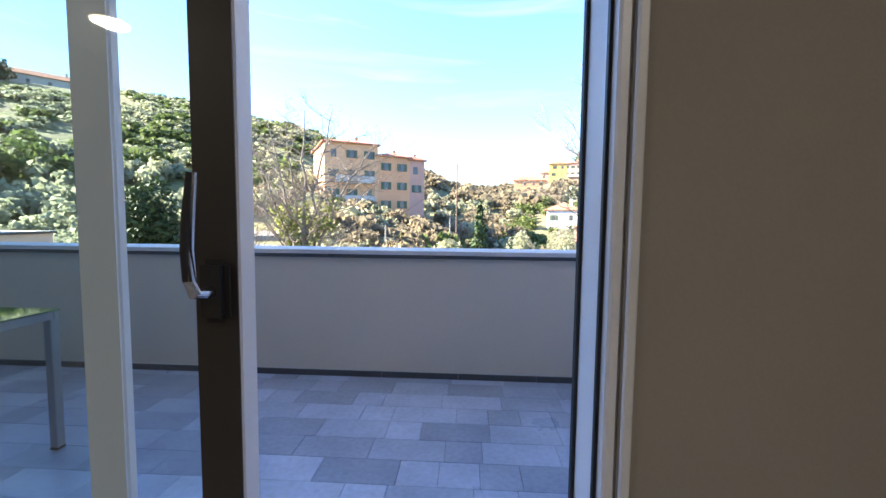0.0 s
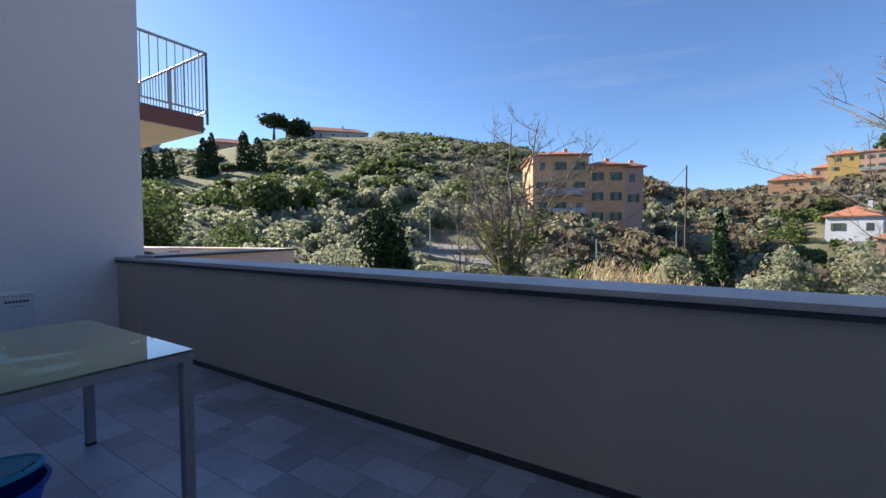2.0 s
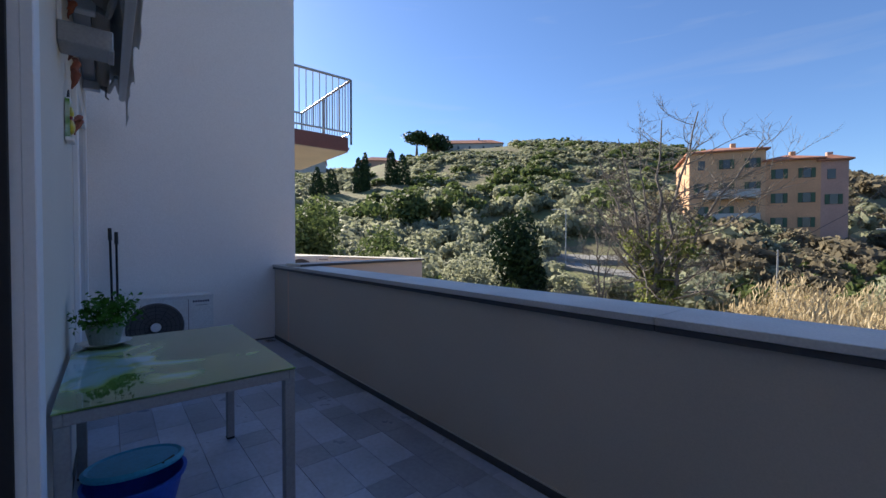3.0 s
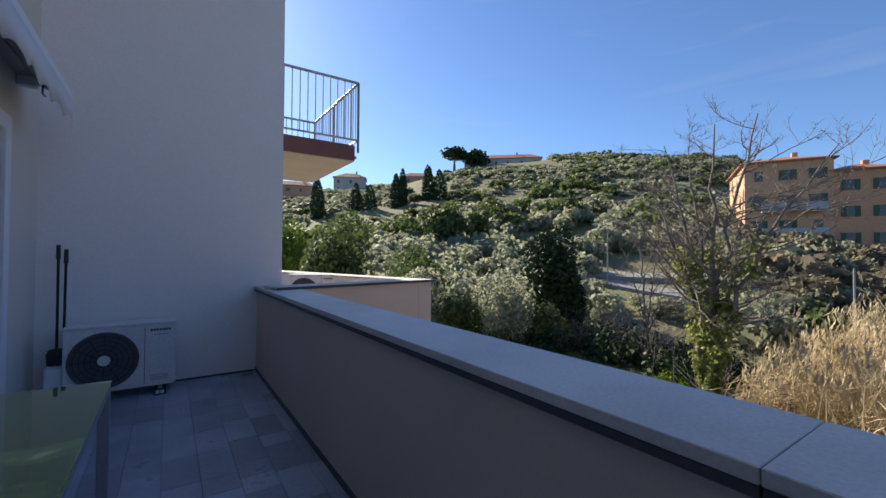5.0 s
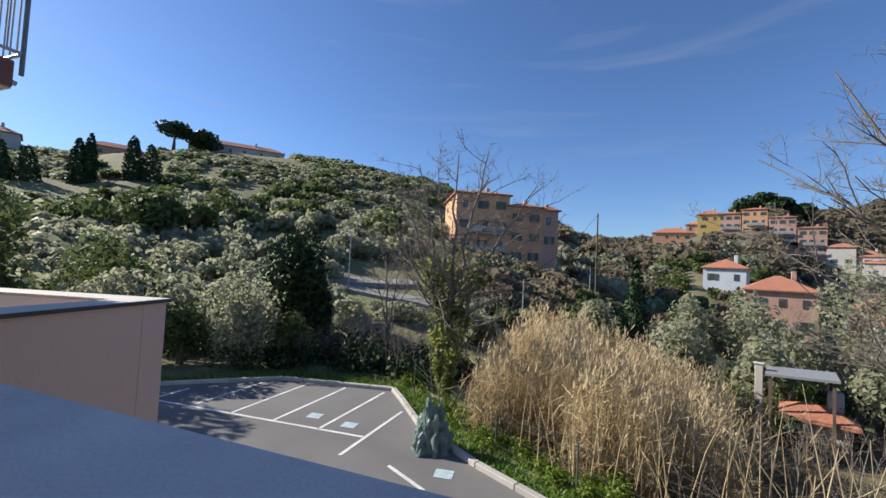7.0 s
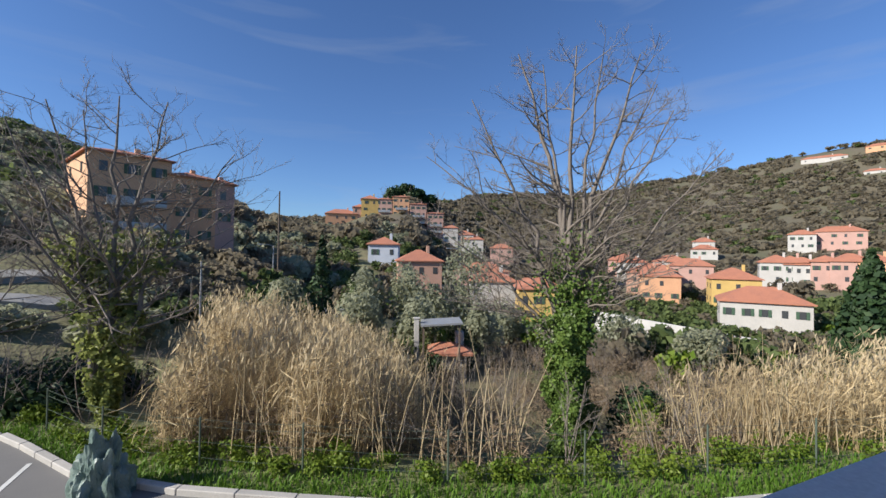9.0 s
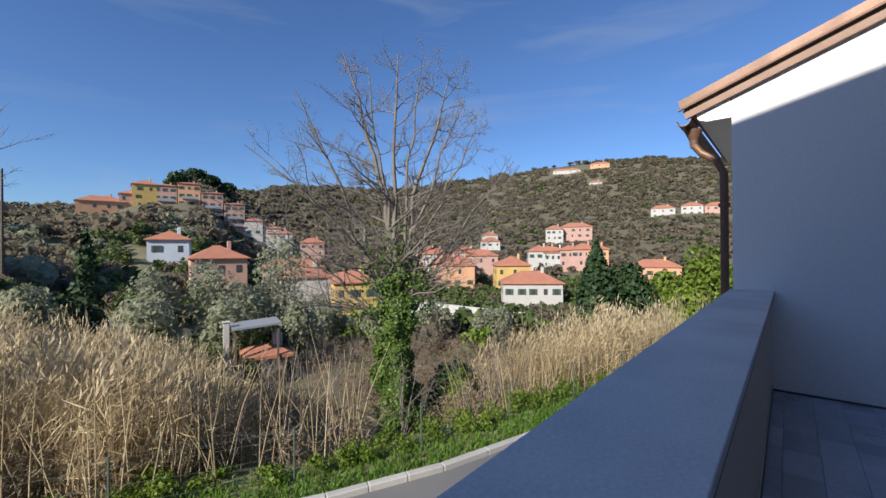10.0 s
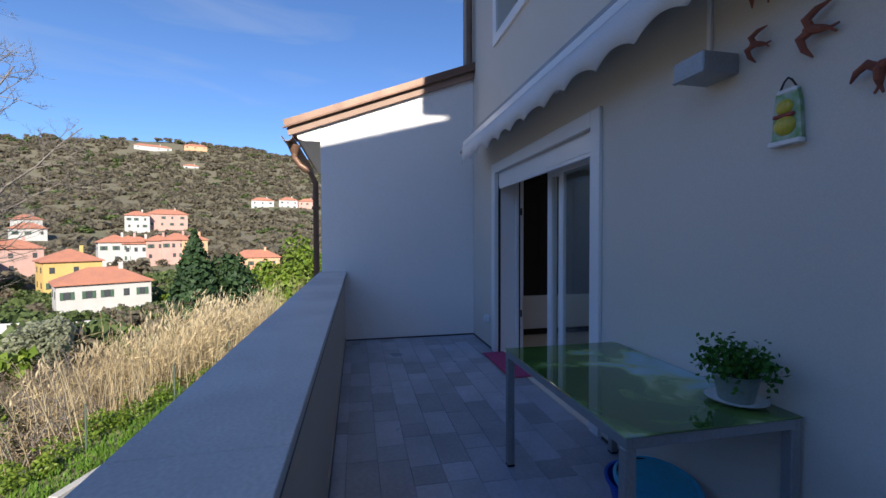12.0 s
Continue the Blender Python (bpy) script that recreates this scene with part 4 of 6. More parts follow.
# ---- cupboard inside, seen through the open door ----
DARK_FRONT = mat("dark_cupboard_front", (0.012, 0.012, 0.014), 0.6, None, 5, 60, 0.03)
cup = thing("cupboard", (1.6, -1.3, -0.004), "tall cupboard with black doors over a pale base unit", "cupboard")
part("plinth", box((-0.14, -0.84, 0.0), (0.195, 0.84, 0.1), 0.004), DARK_FRONT, cup)
part("base", box((-0.2, -0.85, 0.101), (0.195, 0.85, 0.6), 0.006), PVC, cup, "pale base unit")
for ya, yb in ((-0.85, -0.285), (-0.28, 0.28), (0.285, 0.85)):
    part("door", box((-0.2, ya, 0.603), (0.195, yb, 2.5), 0.005), DARK_FRONT, cup, "black cupboard door")

# ---- kerb and car-park lines ----
KERB_STONE = mat("kerb_concrete", (0.42, 0.4, 0.37), 0.9, (0.32, 0.31, 0.29), 1.5, 40, 0.4, per_piece=0.1, depth=0.01)
LINE_PAINT = mat("line_paint", (0.7, 0.7, 0.68), 0.8, (0.5, 0.5, 0.48), 2.5, 30, 0.3, amount=0.8)
kerb = thing("kerb", (0, 0, ROAD_Z), "worn pale concrete kerb stones along the car park", "kerb", kind="structure")
kerb.matrix_world = Matrix()
for (xa, ya), (xb, yb) in zip(KERB[1:], KERB[2:-1]):
    p, q = Vector((xa, ya)), Vector((xb, yb))
    n = max(1, round((q - p).length / 1.0))
    turn = math.degrees(math.atan2(yb - ya, xb - xa))
    w = (q - p).length / n
    for k in range(n):
        s = p.lerp(q, k / n)
        st = part("kerb_stone", box((0.004, -0.05, -0.15), (w - 0.004, 0.13, 0.13), 0.018), KERB_STONE, kerb)
        st.matrix_world = pose(s.x, s.y, ROAD_Z, 0, 0, turn)


def line(p, q, w=0.1):
    p, q = Vector(p), Vector(q)
    st = structure("road_marking", box((0, -w / 2, 0.004), ((q - p).length, w / 2, 0.007)), LINE_PAINT, "worn white parking bay line on the asphalt", "marking")
    st.matrix_world = pose(p.x, p.y, ROAD_Z, 0, 0, math.degrees(math.atan2(q.y - p.y, q.x - p.x)))


for x, ya, yb in ((-15.4, 10.9, 12.4), (-13.75, 11.2, 14.2), (-12.15, 11.35, 14.9), (-10.6, 11.45, 15.2), (-9.02, 11.5, 15.4), (-7.55, 10.4, 13.9)):
    line((x, ya), (x + 0.05, yb))
line((-16.8, 10.95), (-7.6, 11.6))
line((-6.2, 10.45), (-5.0, 9.8))
BLUE_PAINT = mat("pale_blue_paint", (0.42, 0.55, 0.6), 0.8, (0.3, 0.38, 0.42), 5, 40, 0.2, amount=0.9)
for x, y in ((-9.75, 12.3), (-8.4, 12.15), (-4.85, 10.66)):
    st = structure("road_marking", box((-0.22, -0.2, 0.004), (0.22, 0.2, 0.007)), BLUE_PAINT, "worn pale blue patch painted on the asphalt", "marking")
    st.matrix_world = pose(x, y, ROAD_Z, 0, 0, 8)

# ---- vegetation helpers ----


def out_quads(name, pts, out, size, material, seed, aspect=0.6, jitter=0.7):
    """Leaf clumps whose faces look outward from their crown, roughly."""
    rng = np.random.default_rng(seed)
    pts, out = np.asarray(pts, float), np.asarray(out, float)
    n = len(pts)
    o = out + rng.normal(size=(n, 3)) * jitter
    o /= np.maximum(np.linalg.norm(o, axis=1), 1e-6)[:, None]
    d = np.cross(o, rng.normal(size=(n, 3)))
    d /= np.maximum(np.linalg.norm(d, axis=1), 1e-6)[:, None]
    w = np.cross(o, d)
    s = (np.asarray(size) * rng.uniform(0.6, 1.4, n))[:, None]
    v = np.stack([pts - d * s, pts + w * s * aspect + o * s * 0.2, pts + d * s, pts - w * s * aspect + o * s * 0.2], 1).reshape(-1, 3)
    me = bpy.data.meshes.new(name)
    me.vertices.add(4 * n)
    me.vertices.foreach_set("co", v.astype(np.float32).ravel())
    me.loops.add(4 * n)
    me.loops.foreach_set("vertex_index", np.arange(4 * n, dtype=np.int32))
    me.polygons.add(n)
    me.polygons.foreach_set("loop_start", np.arange(0, 4 * n, 4, dtype=np.int32))
    me.update(calc_edges=True)
    me.materials.append(material)
    return me


def crown(rng, c, rx, rz, n, lumps=7, fill=0.75):
    """Points and outward directions over an uneven crown of several lumps."""
    c = np.asarray(c, float)
    lc = rng.normal(size=(lumps, 3))
    lc /= np.linalg.norm(lc, axis=1)[:, None]
    lc = lc * rng.uniform(0.25, 0.62, (lumps, 1))
    lr = rng.uniform(0.32, 0.6, lumps)
    k = rng.integers(0, lumps, n)
    d = rng.normal(size=(n, 3))
    d[:, 2] = d[:, 2] * 0.9 + 0.25
    d /= np.linalg.norm(d, axis=1)[:, None]
    rad = lr[k] * np.where(rng.random(n) < fill, rng.uniform(0.85, 1.08, n), rng.uniform(0.3, 0.9, n))
    p = (lc[k] + d * rad[:, None]) * (rx, rx, rz)
    return c + p, d


def tubes_mesh(name, limbs, material, sides=5):
    """Many tapered limbs in one mesh."""
    verts, faces = [], []
    most = sides
    for pts, radii in limbs:
        start = len(verts)
        sides = 3 if radii[0] < 0.02 else most
        m = len(pts)
        for i in range(m):
            d = (pts[min(i + 1, m - 1)] - pts[max(i - 1, 0)]).normalized()
            side = d.orthogonal().normalized()
            up = d.cross(side)
            for k in range(sides):
                a = 2 * math.pi * k / sides
                verts.append(pts[i] + (side * math.cos(a) + up * math.sin(a)) * radii[i])
        for i in range(m - 1):
            for k in range(sides):
                a, b = start + i * sides + k, start + i * sides + (k + 1) % sides
                faces.append((a, b, b + sides, a + sides))
    me = bpy.data.meshes.new(name)
    me.from_pydata(verts, [], faces)
    me.polygons.foreach_set("use_smooth", [True] * len(faces))
    me.materials.append(material)
    return me


def grow(rng, p, d, length, r, depth, limbs, bend=0.25, rise=0.12, kids=(3, 5), spread=0.75, shrink=0.62):
    """A limb and, on it, smaller ones."""
    pts, radii = [p.copy()], [r]
    n = 5 if depth else 3
    tip = r * (0.35 if depth else 0.15)
    for i in range(n):
        d = (d + Vector((rng.uniform(-1, 1), rng.uniform(-1, 1), rng.uniform(-1, 1))) * bend * 0.5 + Vector((0, 0, rise))).normalized()
        p = p + d * length / n
        pts.append(p.copy())
        radii.append(r + (tip - r) * (i + 1) / n)
    limbs.append((pts, radii))
    if depth:
        for k in range(rng.randint(*kids)):
            t = rng.uniform(0.25, 0.98)
            i = min(n - 1, int(t * n))
            q = pts[i].lerp(pts[i + 1], t * n - i)
            side = Vector((rng.uniform(-1, 1), rng.uniform(-1, 1), rng.uniform(-0.35, 0.7)))
            dd = (d * (1 - spread) + side.normalized() * spread).normalized()
            grow(rng, q, dd, length * shrink * rng.uniform(0.6, 1.1) * (1.15 - 0.5 * t), max(0.006, radii[i] * 0.55), depth - 1, limbs, bend, rise * 0.6, kids, spread, shrink)
    return pts, radii


BARK = mat("grey_bark", (0.2, 0.172, 0.145), 0.9, (0.12, 0.1, 0.085), 6, 40, 0.6, depth=0.02)
DARK_BARK = mat("dark_bark", (0.13, 0.1, 0.075), 0.95, None, 6, 40, 0.6, depth=0.02)
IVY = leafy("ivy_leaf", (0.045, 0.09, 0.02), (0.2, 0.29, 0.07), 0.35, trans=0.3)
# Yellower ivy with sunlight put into its colour, lighter than the other.
SUNLIT_IVY = leafy("sunlit_ivy_leaf", (0.12, 0.155, 0.04), (0.37, 0.4, 0.13), 0.4, trans=0.5)
PLUME = leafy("reed_plume", (0.42, 0.33, 0.2), (0.72, 0.6, 0.4), 0.8, trans=0.4)
OLIVE = leafy("olive_leaf", (0.26, 0.275, 0.178), (0.42, 0.43, 0.3), 0.6, trans=0.55)
WOOD_GREEN = leafy("evergreen_leaf", (0.065, 0.095, 0.035), (0.16, 0.205, 0.07), 0.6, trans=0.4)
DARK_GREEN = leafy("dark_leaf", (0.016, 0.036, 0.016), (0.045, 0.08, 0.028), 0.55, trans=0.1)
BROWN_WOOD = leafy("bare_wood_twigs", (0.2, 0.172, 0.12), (0.28, 0.242, 0.172), 0.9, trans=0.6)
BRIGHT = leafy("bright_leaf", (0.07, 0.13, 0.012), (0.2, 0.26, 0.04), 0.5, trans=0.3)
GRASS = leafy("grass_blade", (0.06, 0.14, 0.015), (0.16, 0.27, 0.04), 0.5, trans=0.3)
REED = leafy("dry_reed", (0.27, 0.2, 0.11), (0.74, 0.59, 0.35), 0.7, trans=0.3)
BRUSH = leafy("dry_brush", (0.13, 0.095, 0.065), (0.34, 0.26, 0.175), 0.9, trans=0.2)


# ---- the two bare trees with ivy ----
def ivy_tree(name, base, stems, ivy, seed, label, trunk_r, split_z, share=0.55, leaf=None, low=0.0, boughs=19):
    """stems: top points of the main limbs; ivy: (height to which it climbs, radius of its sleeve, leaves)."""
    rng = random.Random(seed)
    g = thing(name, base, label, "tree")
    b = Vector(base)
    limbs = []
    fork = Vector((0, 0, split_z))
    trunk = [Vector((0, 0, -0.3)), Vector((0.05, 0.03, split_z * 0.3)), Vector((-0.04, 0.05, split_z * 0.7)), fork]
    part_me = tubes_mesh("trunk", [(trunk, [trunk_r * 1.25, trunk_r, trunk_r * 0.9, trunk_r * 0.8])], BARK, 10)
    t = new("trunk", part_me)
    t.parent = g
    spines = [trunk]
    for top, r in stems:
        top = Vector(top) - b
        pts, radii = [], []
        start = trunk[2].lerp(fork, rng.uniform(-0.6, 1.0))
        flat = Vector(((top - start).x, (top - start).y, 0))
        far = (top - start).length
        kink = [Vector((rng.uniform(-1, 1), rng.uniform(-1, 1), rng.uniform(-0.5, 0.5))) * far * 0.018 for i in range(13)]
        for i in range(13):
            u = i / 12
            q = start.lerp(top, u) + flat * -0.14 * math.sin(u * math.pi) + kink[i] * math.sin(u * math.pi)
            pts.append(q)
            radii.append(1.22 * r * (1 - 0.9 * u ** 0.8) + 0.004)
        limbs.append((pts, radii))
        spines.append(pts)
        for k in range(boughs):
            u = rng.uniform(0.25, 0.98)
            i = min(11, int(u * 12))
            q = pts[i].lerp(pts[i + 1], u * 12 - i)
            axis = (pts[i + 1] - pts[i]).normalized()
            out = Vector((q.x, q.y, 0))
            out = out.normalized() if out.length > 0.3 else Vector((0, 0, 0))
            side = (Vector((rng.uniform(-1, 1), rng.uniform(-1, 1), rng.uniform(-0.15, 0.3))).normalized() + out * 0.7).normalized()
            grow(rng, q, (axis * 0.3 + side * 0.85).normalized(), rng.uniform(1.1, 3.3) * (1.35 - 0.75 * u), radii[i] * 0.4 + 0.006, 2, limbs, 0.5, 0.05, (4, 7), 0.55, 0.55)
    br = new("crown", tubes_mesh("crown", limbs, BARK, 4))
    br.parent = g
    br["label"] = "bare twiggy branches"
    nr = np.random.default_rng(seed)
    pts, out = [], []
    zmax, rad, count = ivy
    while len(pts) < count:
        sp = spines[nr.integers(0, len(spines))] if nr.random() < share else trunk
        i = nr.integers(0, len(sp) - 1)
        q = sp[i].lerp(sp[i + 1], nr.random())
        if q.z > zmax * nr.uniform(0.7, 1.05) or q.z < low * nr.uniform(0.6, 1.3) or math.hypot(q.x, q.y) > (1.9 if trunk_r < 0.2 else 0.75) + 0.9 * trunk_r * 4 * nr.random():
            continue
        if noise.noise((q.x * 2.1 + seed, q.y * 2.1, q.z * 2.1)) < (-0.06 if trunk_r < 0.2 else -0.2):
            continue
        a = nr.uniform(0, 6.283)
        lump = 0.6 + 0.75 * noise.noise((q.x * 1.6 + math.cos(a), q.y * 1.6 + math.sin(a), q.z * 1.7 + seed))
        rr = rad * max(0.12 if trunk_r < 0.2 else 0.62, lump) * (0.55 + 0.3 * max(0.0, q.z) / zmax if trunk_r < 0.2 else 1.0 - 0.45 * max(0.0, q.z) / zmax) * nr.uniform(0.5 if trunk_r < 0.2 else 0.7, 1.12)
        pts.append((q.x + rr * math.cos(a), q.y + rr * math.sin(a), q.z + nr.normal() * 0.09))
        out.append((math.cos(a), math.sin(a), 0.4))
    iv = new("ivy", out_quads("ivy", pts, out, 0.068 if trunk_r < 0.2 else 0.066, leaf or IVY, seed, 0.75, 0.8))
    iv.parent = g
    iv["label"] = "glossy green ivy sleeve"
    return g


T1 = (-6.55, 15.3, ground_z(-6.55, 15.3) - 0.05)
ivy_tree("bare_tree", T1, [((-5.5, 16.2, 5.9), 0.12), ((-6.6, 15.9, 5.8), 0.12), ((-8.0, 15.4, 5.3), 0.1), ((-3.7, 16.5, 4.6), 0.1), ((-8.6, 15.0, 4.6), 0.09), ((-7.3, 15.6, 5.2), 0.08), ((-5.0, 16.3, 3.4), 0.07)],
         (5.4, 0.62, 8500), 21, "bare deciduous tree with ivy climbing its stems by the car park", 0.17, 1.1, 0.9, SUNLIT_IVY, 0.3, 15)
T2 = (8.2, 14.3, ground_z(8.2, 14.3) - 0.05)
ivy_tree("bare_tree", T2, [((6.6, 15.7, 9.7), 0.15), ((9.9, 12.6, 9.0), 0.14), ((8.3, 14.2, 9.7), 0.15), ((9.0, 13.5, 9.3), 0.11), ((7.3, 15.0, 9.1), 0.11), ((5.0, 16.7, 7.9), 0.12), ((10.5, 11.7, 6.7), 0.11), ((3.3, 17.4, 5.5), 0.11), ((11.1, 10.9, 3.3), 0.08), ((4.1, 17.0, -0.4), 0.08), ((10.3, 12.2, 7.8), 0.1), ((2.6, 17.7, 3.4), 0.08), ((11.6, 10.6, 5.2), 0.08)],
         (8.9, 1.12, 60000), 22, "tall bare tree with a thick ivy-covered trunk beyond the lane", 0.3, 6.2, 0.28)

T3 = (-12.1, 21.5, ground_z(-12.1, 21.5) - 0.05)
ivy_tree("bare_sapling", T3, [((-12.6, 21.3, 3.6), 0.06), ((-11.4, 21.9, 3.0), 0.05), ((-13.3, 21.0, 2.2), 0.045), ((-10.8, 22.3, 1.6), 0.04)],
         (1.2, 0.16, 300), 23, "slender bare sapling behind the car park", 0.09, 1.6, 0.3, None, 0.0, 11)

# ---- tarpaulin heap ----
TARP = mat("green_tarp", (0.09, 0.14, 0.12), 0.4, (0.22, 0.28, 0.25), 3.5, 30, 0.2, amount=0.8)
bm = bmesh.new()
bmesh.ops.create_icosphere(bm, subdivisions=5, radius=1.0)
for v in bm.verts:
    n = v.co.normalized()
    fold = 0.26 * noise.noise(n * 2.3) + 0.16 * abs(noise.noise(n * 5.1)) + 0.07 * abs(noise.noise(n * 11))
    r = 0.45 + fold * 0.8
    z = max(-0.02, n.z) if n.z > -0.1 else -0.02
    flare = 1.0 + 0.7 * max(0.0, 0.35 - n.z)
    v.co = Vector((n.x * r * flare * 0.85, n.y * r * flare * 0.8, z * (1.0 + fold * 1.9)))
tp = part("tarpaulin", bm, TARP)
tp.matrix_world = pose(-5.62, 11.75, ROAD_Z + 0.02)
tagged(tp, "crumpled pale green tarpaulin heap on the car park by the kerb", "tarpaulin")

# ---- wire fence on the verge ----
POST = mat("fence_post", (0.1, 0.13, 0.1), 0.6, None, 6, 60, 0.1, metal=0.3)
fence = thing("wire_fence", (0, 0, ROAD_Z), "thin green wire fence on posts along the grassy verge", "fence")
fence.matrix_world = Matrix()
posts = []
for x in (-8.0, -6.2, -4.0, -1.9, 0.9, 3.6, 6.4, 9.2, 12.0, 15.0):
    y = kerb_y(x) + 1.15
    z = ground_z(x, y)
    posts.append(Vector((x, y, z)))
    part("post", tube([(x, y, z - 0.1), (x, y, z + 1.15)], 0.022, 7), POST, fence)
for h in (0.25, 0.6, 0.95, 1.1):
    for p, q in zip(posts, posts[1:]):
        mid = p.lerp(q, 0.5) + Vector((0, 0, h - 0.04))
        part("wire", tube([p + Vector((0, 0, h)), mid, q + Vector((0, 0, h))], 0.004, 4), POST, fence)

# ---- reeds, grass, scrub ----


def stuff(name, me, label, category):
    return tagged(new(name, me), label, category, kind="stuff")


def blades(name, roots, height, width, material, seed, lean=0.25, bend=0.35):
    """Tall blades, each bent over at its tip: two quads a blade."""
    rng = np.random.default_rng(seed)
    roots = np.asarray(roots, float)
    n = len(roots)
    h = np.asarray(height) * rng.uniform(0.7, 1.15, n)
    a = rng.uniform(0, 2 * np.pi, n)
    t = np.stack([np.cos(a), np.sin(a), np.zeros(n)], 1)
    side = np.stack([-np.sin(a + rng.normal(size=n)), np.cos(a), np.zeros(n)], 1)
    l1 = (rng.normal(size=n) * lean)[:, None]
    mid = roots + t * l1 * h[:, None] * 0.6 + np.array([0, 0, 1]) * h[:, None] * 0.62
    tip = mid + t * (l1 + rng.uniform(0.1, 1, (n, 1)) * bend) * h[:, None] * 0.55 + np.array([0, 0, 1]) * h[:, None] * rng.uniform(0.18, 0.4, (n, 1))
    w = (np.asarray(width) * rng.uniform(0.6, 1.3, n))[:, None]
    v = np.stack([roots - side * w, roots + side * w, mid + side * w * 0.8, mid - side * w * 0.8, tip], 1).reshape(-1, 3)
    base = np.arange(n) * 5
    me = bpy.data.meshes.new(name)
    me.vertices.add(5 * n)
    me.vertices.foreach_set("co", v.astype(np.float32).ravel())
    loops = np.stack([base, base + 1, base + 2, base + 3, base + 3, base + 2, base + 4], 1).ravel()
    me.loops.add(7 * n)
    me.loops.foreach_set("vertex_index", loops.astype(np.int32))
    me.polygons.add(2 * n)
    st = np.stack([np.arange(n) * 7, np.arange(n) * 7 + 4], 1).ravel()
    me.polygons.foreach_set("loop_start", st.astype(np.int32))
    me.update(calc_edges=True)
    me.materials.append(material)
    return me


def near_trunk(x, y):
    """Cleared ground round the large tree's foot."""
    return -6.5 < y - T2[1] < 1.5 and abs(x - T2[0] - (y - T2[1]) * 0.75) < 1.8


rng = np.random.default_rng(31)
roots, hs = [], []
leaf_p, plume_p = [], []
while len(roots) < 9500:
    if rng.random() < 0.7:
        x, y = rng.uniform(-5.1, 7.0), rng.uniform(11, 30)
        ok = noise.noise((x * 0.9, y * 0.9, 14)) > -0.45 + 0.24 * max(0.0, x - 0.8 - (y - 17) * 0.25) and y > kerb_y(x) + 2.3 + 2.2 * ease((x + 3) / 4) + 0.9 * math.sin(x * 1.7) + 0.6 * math.sin(x * 4.1) and (x - T1[0]) ** 2 + (y - T1[1]) ** 2 > 3.0 and (y - 13) * 0.9 > (x - 3.5) * 0.4 and x + 7 > (y - 20) * 0.35
        tall = 3.65 - 0.14 * max(0.0, x + 1.0) + 0.6 * noise.noise((x * 0.3, y * 0.3, 5))
    else:
        x, y = rng.uniform(11.5, 24), rng.uniform(6.5, 16)
        ok = kerb_y(x) + 1.8 < y < kerb_y(x) + 8 and noise.noise((x * 0.8, y * 0.8, 21)) > -0.12 - 0.03 * (x - 10)
        tall = 3.5 + 0.8 * noise.noise((x * 0.5, y * 0.5, 2))
    if not ok or near_trunk(x, y) or noise.noise((x * 0.42, y * 0.42, 9)) < -0.2:
        continue
    tall *= (0.62 + 0.38 * ease((y - kerb_y(x) - 2.0) / 4.5)) * (0.92 + 0.42 * noise.noise((x * 1.15, y * 1.15, 3))) * rng.uniform(0.78, 1.12)
    z = ground_z(x, y)
    roots.append((x, y, z - 0.1))
    hs.append(tall)
    for k in range(7):
        u = rng.uniform(0.15, 1.0)
        leaf_p.append((x + rng.normal() * 0.3, y + rng.normal() * 0.3, z + tall * u * 0.95))
    if rng.random() < 0.3:
        for k in range(3):
            plume_p.append((x + rng.normal() * 0.1, y + rng.normal() * 0.1, z + tall * rng.uniform(0.93, 1.06)))
stuff("reed_stalks", blades("reed_stalks", roots, hs, 0.014, REED, 32, 0.24, 0.6), "tall dry straw-coloured reeds filling the bank", "reeds")
stuff("reed_leaves", quads_mesh("reed_leaves", leaf_p, 0.3, REED, 33, 0.25, 0.032, lean=(0.25, -0.15, 0.2)), "narrow dry leaves hanging from the reeds", "reeds")
stuff("reed_plumes", quads_mesh("reed_plumes", plume_p, 0.16, PLUME, 38, 0.8, 0.16, lean=(0.25, -0.1, 0.9)), "pale feathery plumes at the tops of the reeds", "reeds")
# scattered bare canes leaning out of the bank
limbs = []
cr = random.Random(39)
for k in range(420):
    x = cr.uniform(-4.5, 24)
    y = kerb_y(x) + cr.uniform(1.5, 5.0)
    if near_trunk(x, y):
        continue
    z = ground_z(x, y)
    h = cr.uniform(1.4, 3.3)
    lx, ly = cr.gauss(0, 0.2), cr.gauss(0, 0.2)
    if cr.random() < 0.12:
        lx, ly = cr.uniform(-0.9, 0.9), cr.uniform(-0.4, 0.4)
    limbs.append(([Vector((x, y, z - 0.1)), Vector((x + lx * h * 0.45, y + ly * h * 0.45, z + h * 0.5)), Vector((x + lx * h, y + ly * h, z + h * (1 - 0.3 * abs(lx))))], [0.016, 0.013, 0.006]))
stuff("bare_canes", tubes_mesh("bare_canes", limbs, PLUME, 4), "bare pale canes leaning out of the reed bed", "reeds")

roots = []
for k in range(14000):
    x = rng.uniform(-18, 16)
    y = kerb_y(x) + 0.16 + abs(rng.normal()) * 0.75
    roots.append((x, y, ground_z(x, y) - 0.02))
stuff("verge_grass", blades("verge_grass", roots, 0.2, 0.014, GRASS, 34, 0.4, 0.6), "bright green grass on the verge behind the kerb", "grass")
pts, out = [], []
for k in range(90):
    x = rng.uniform(-9, 16)
    y = kerb_y(x) + 1.2 + abs(rng.normal()) * 0.7
    p, d = crown(rng, (x, y, ground_z(x, y) + 0.15), rng.uniform(0.3, 0.6), rng.uniform(0.2, 0.5), 240, 5)
    pts.append(p)
    out.append(d)
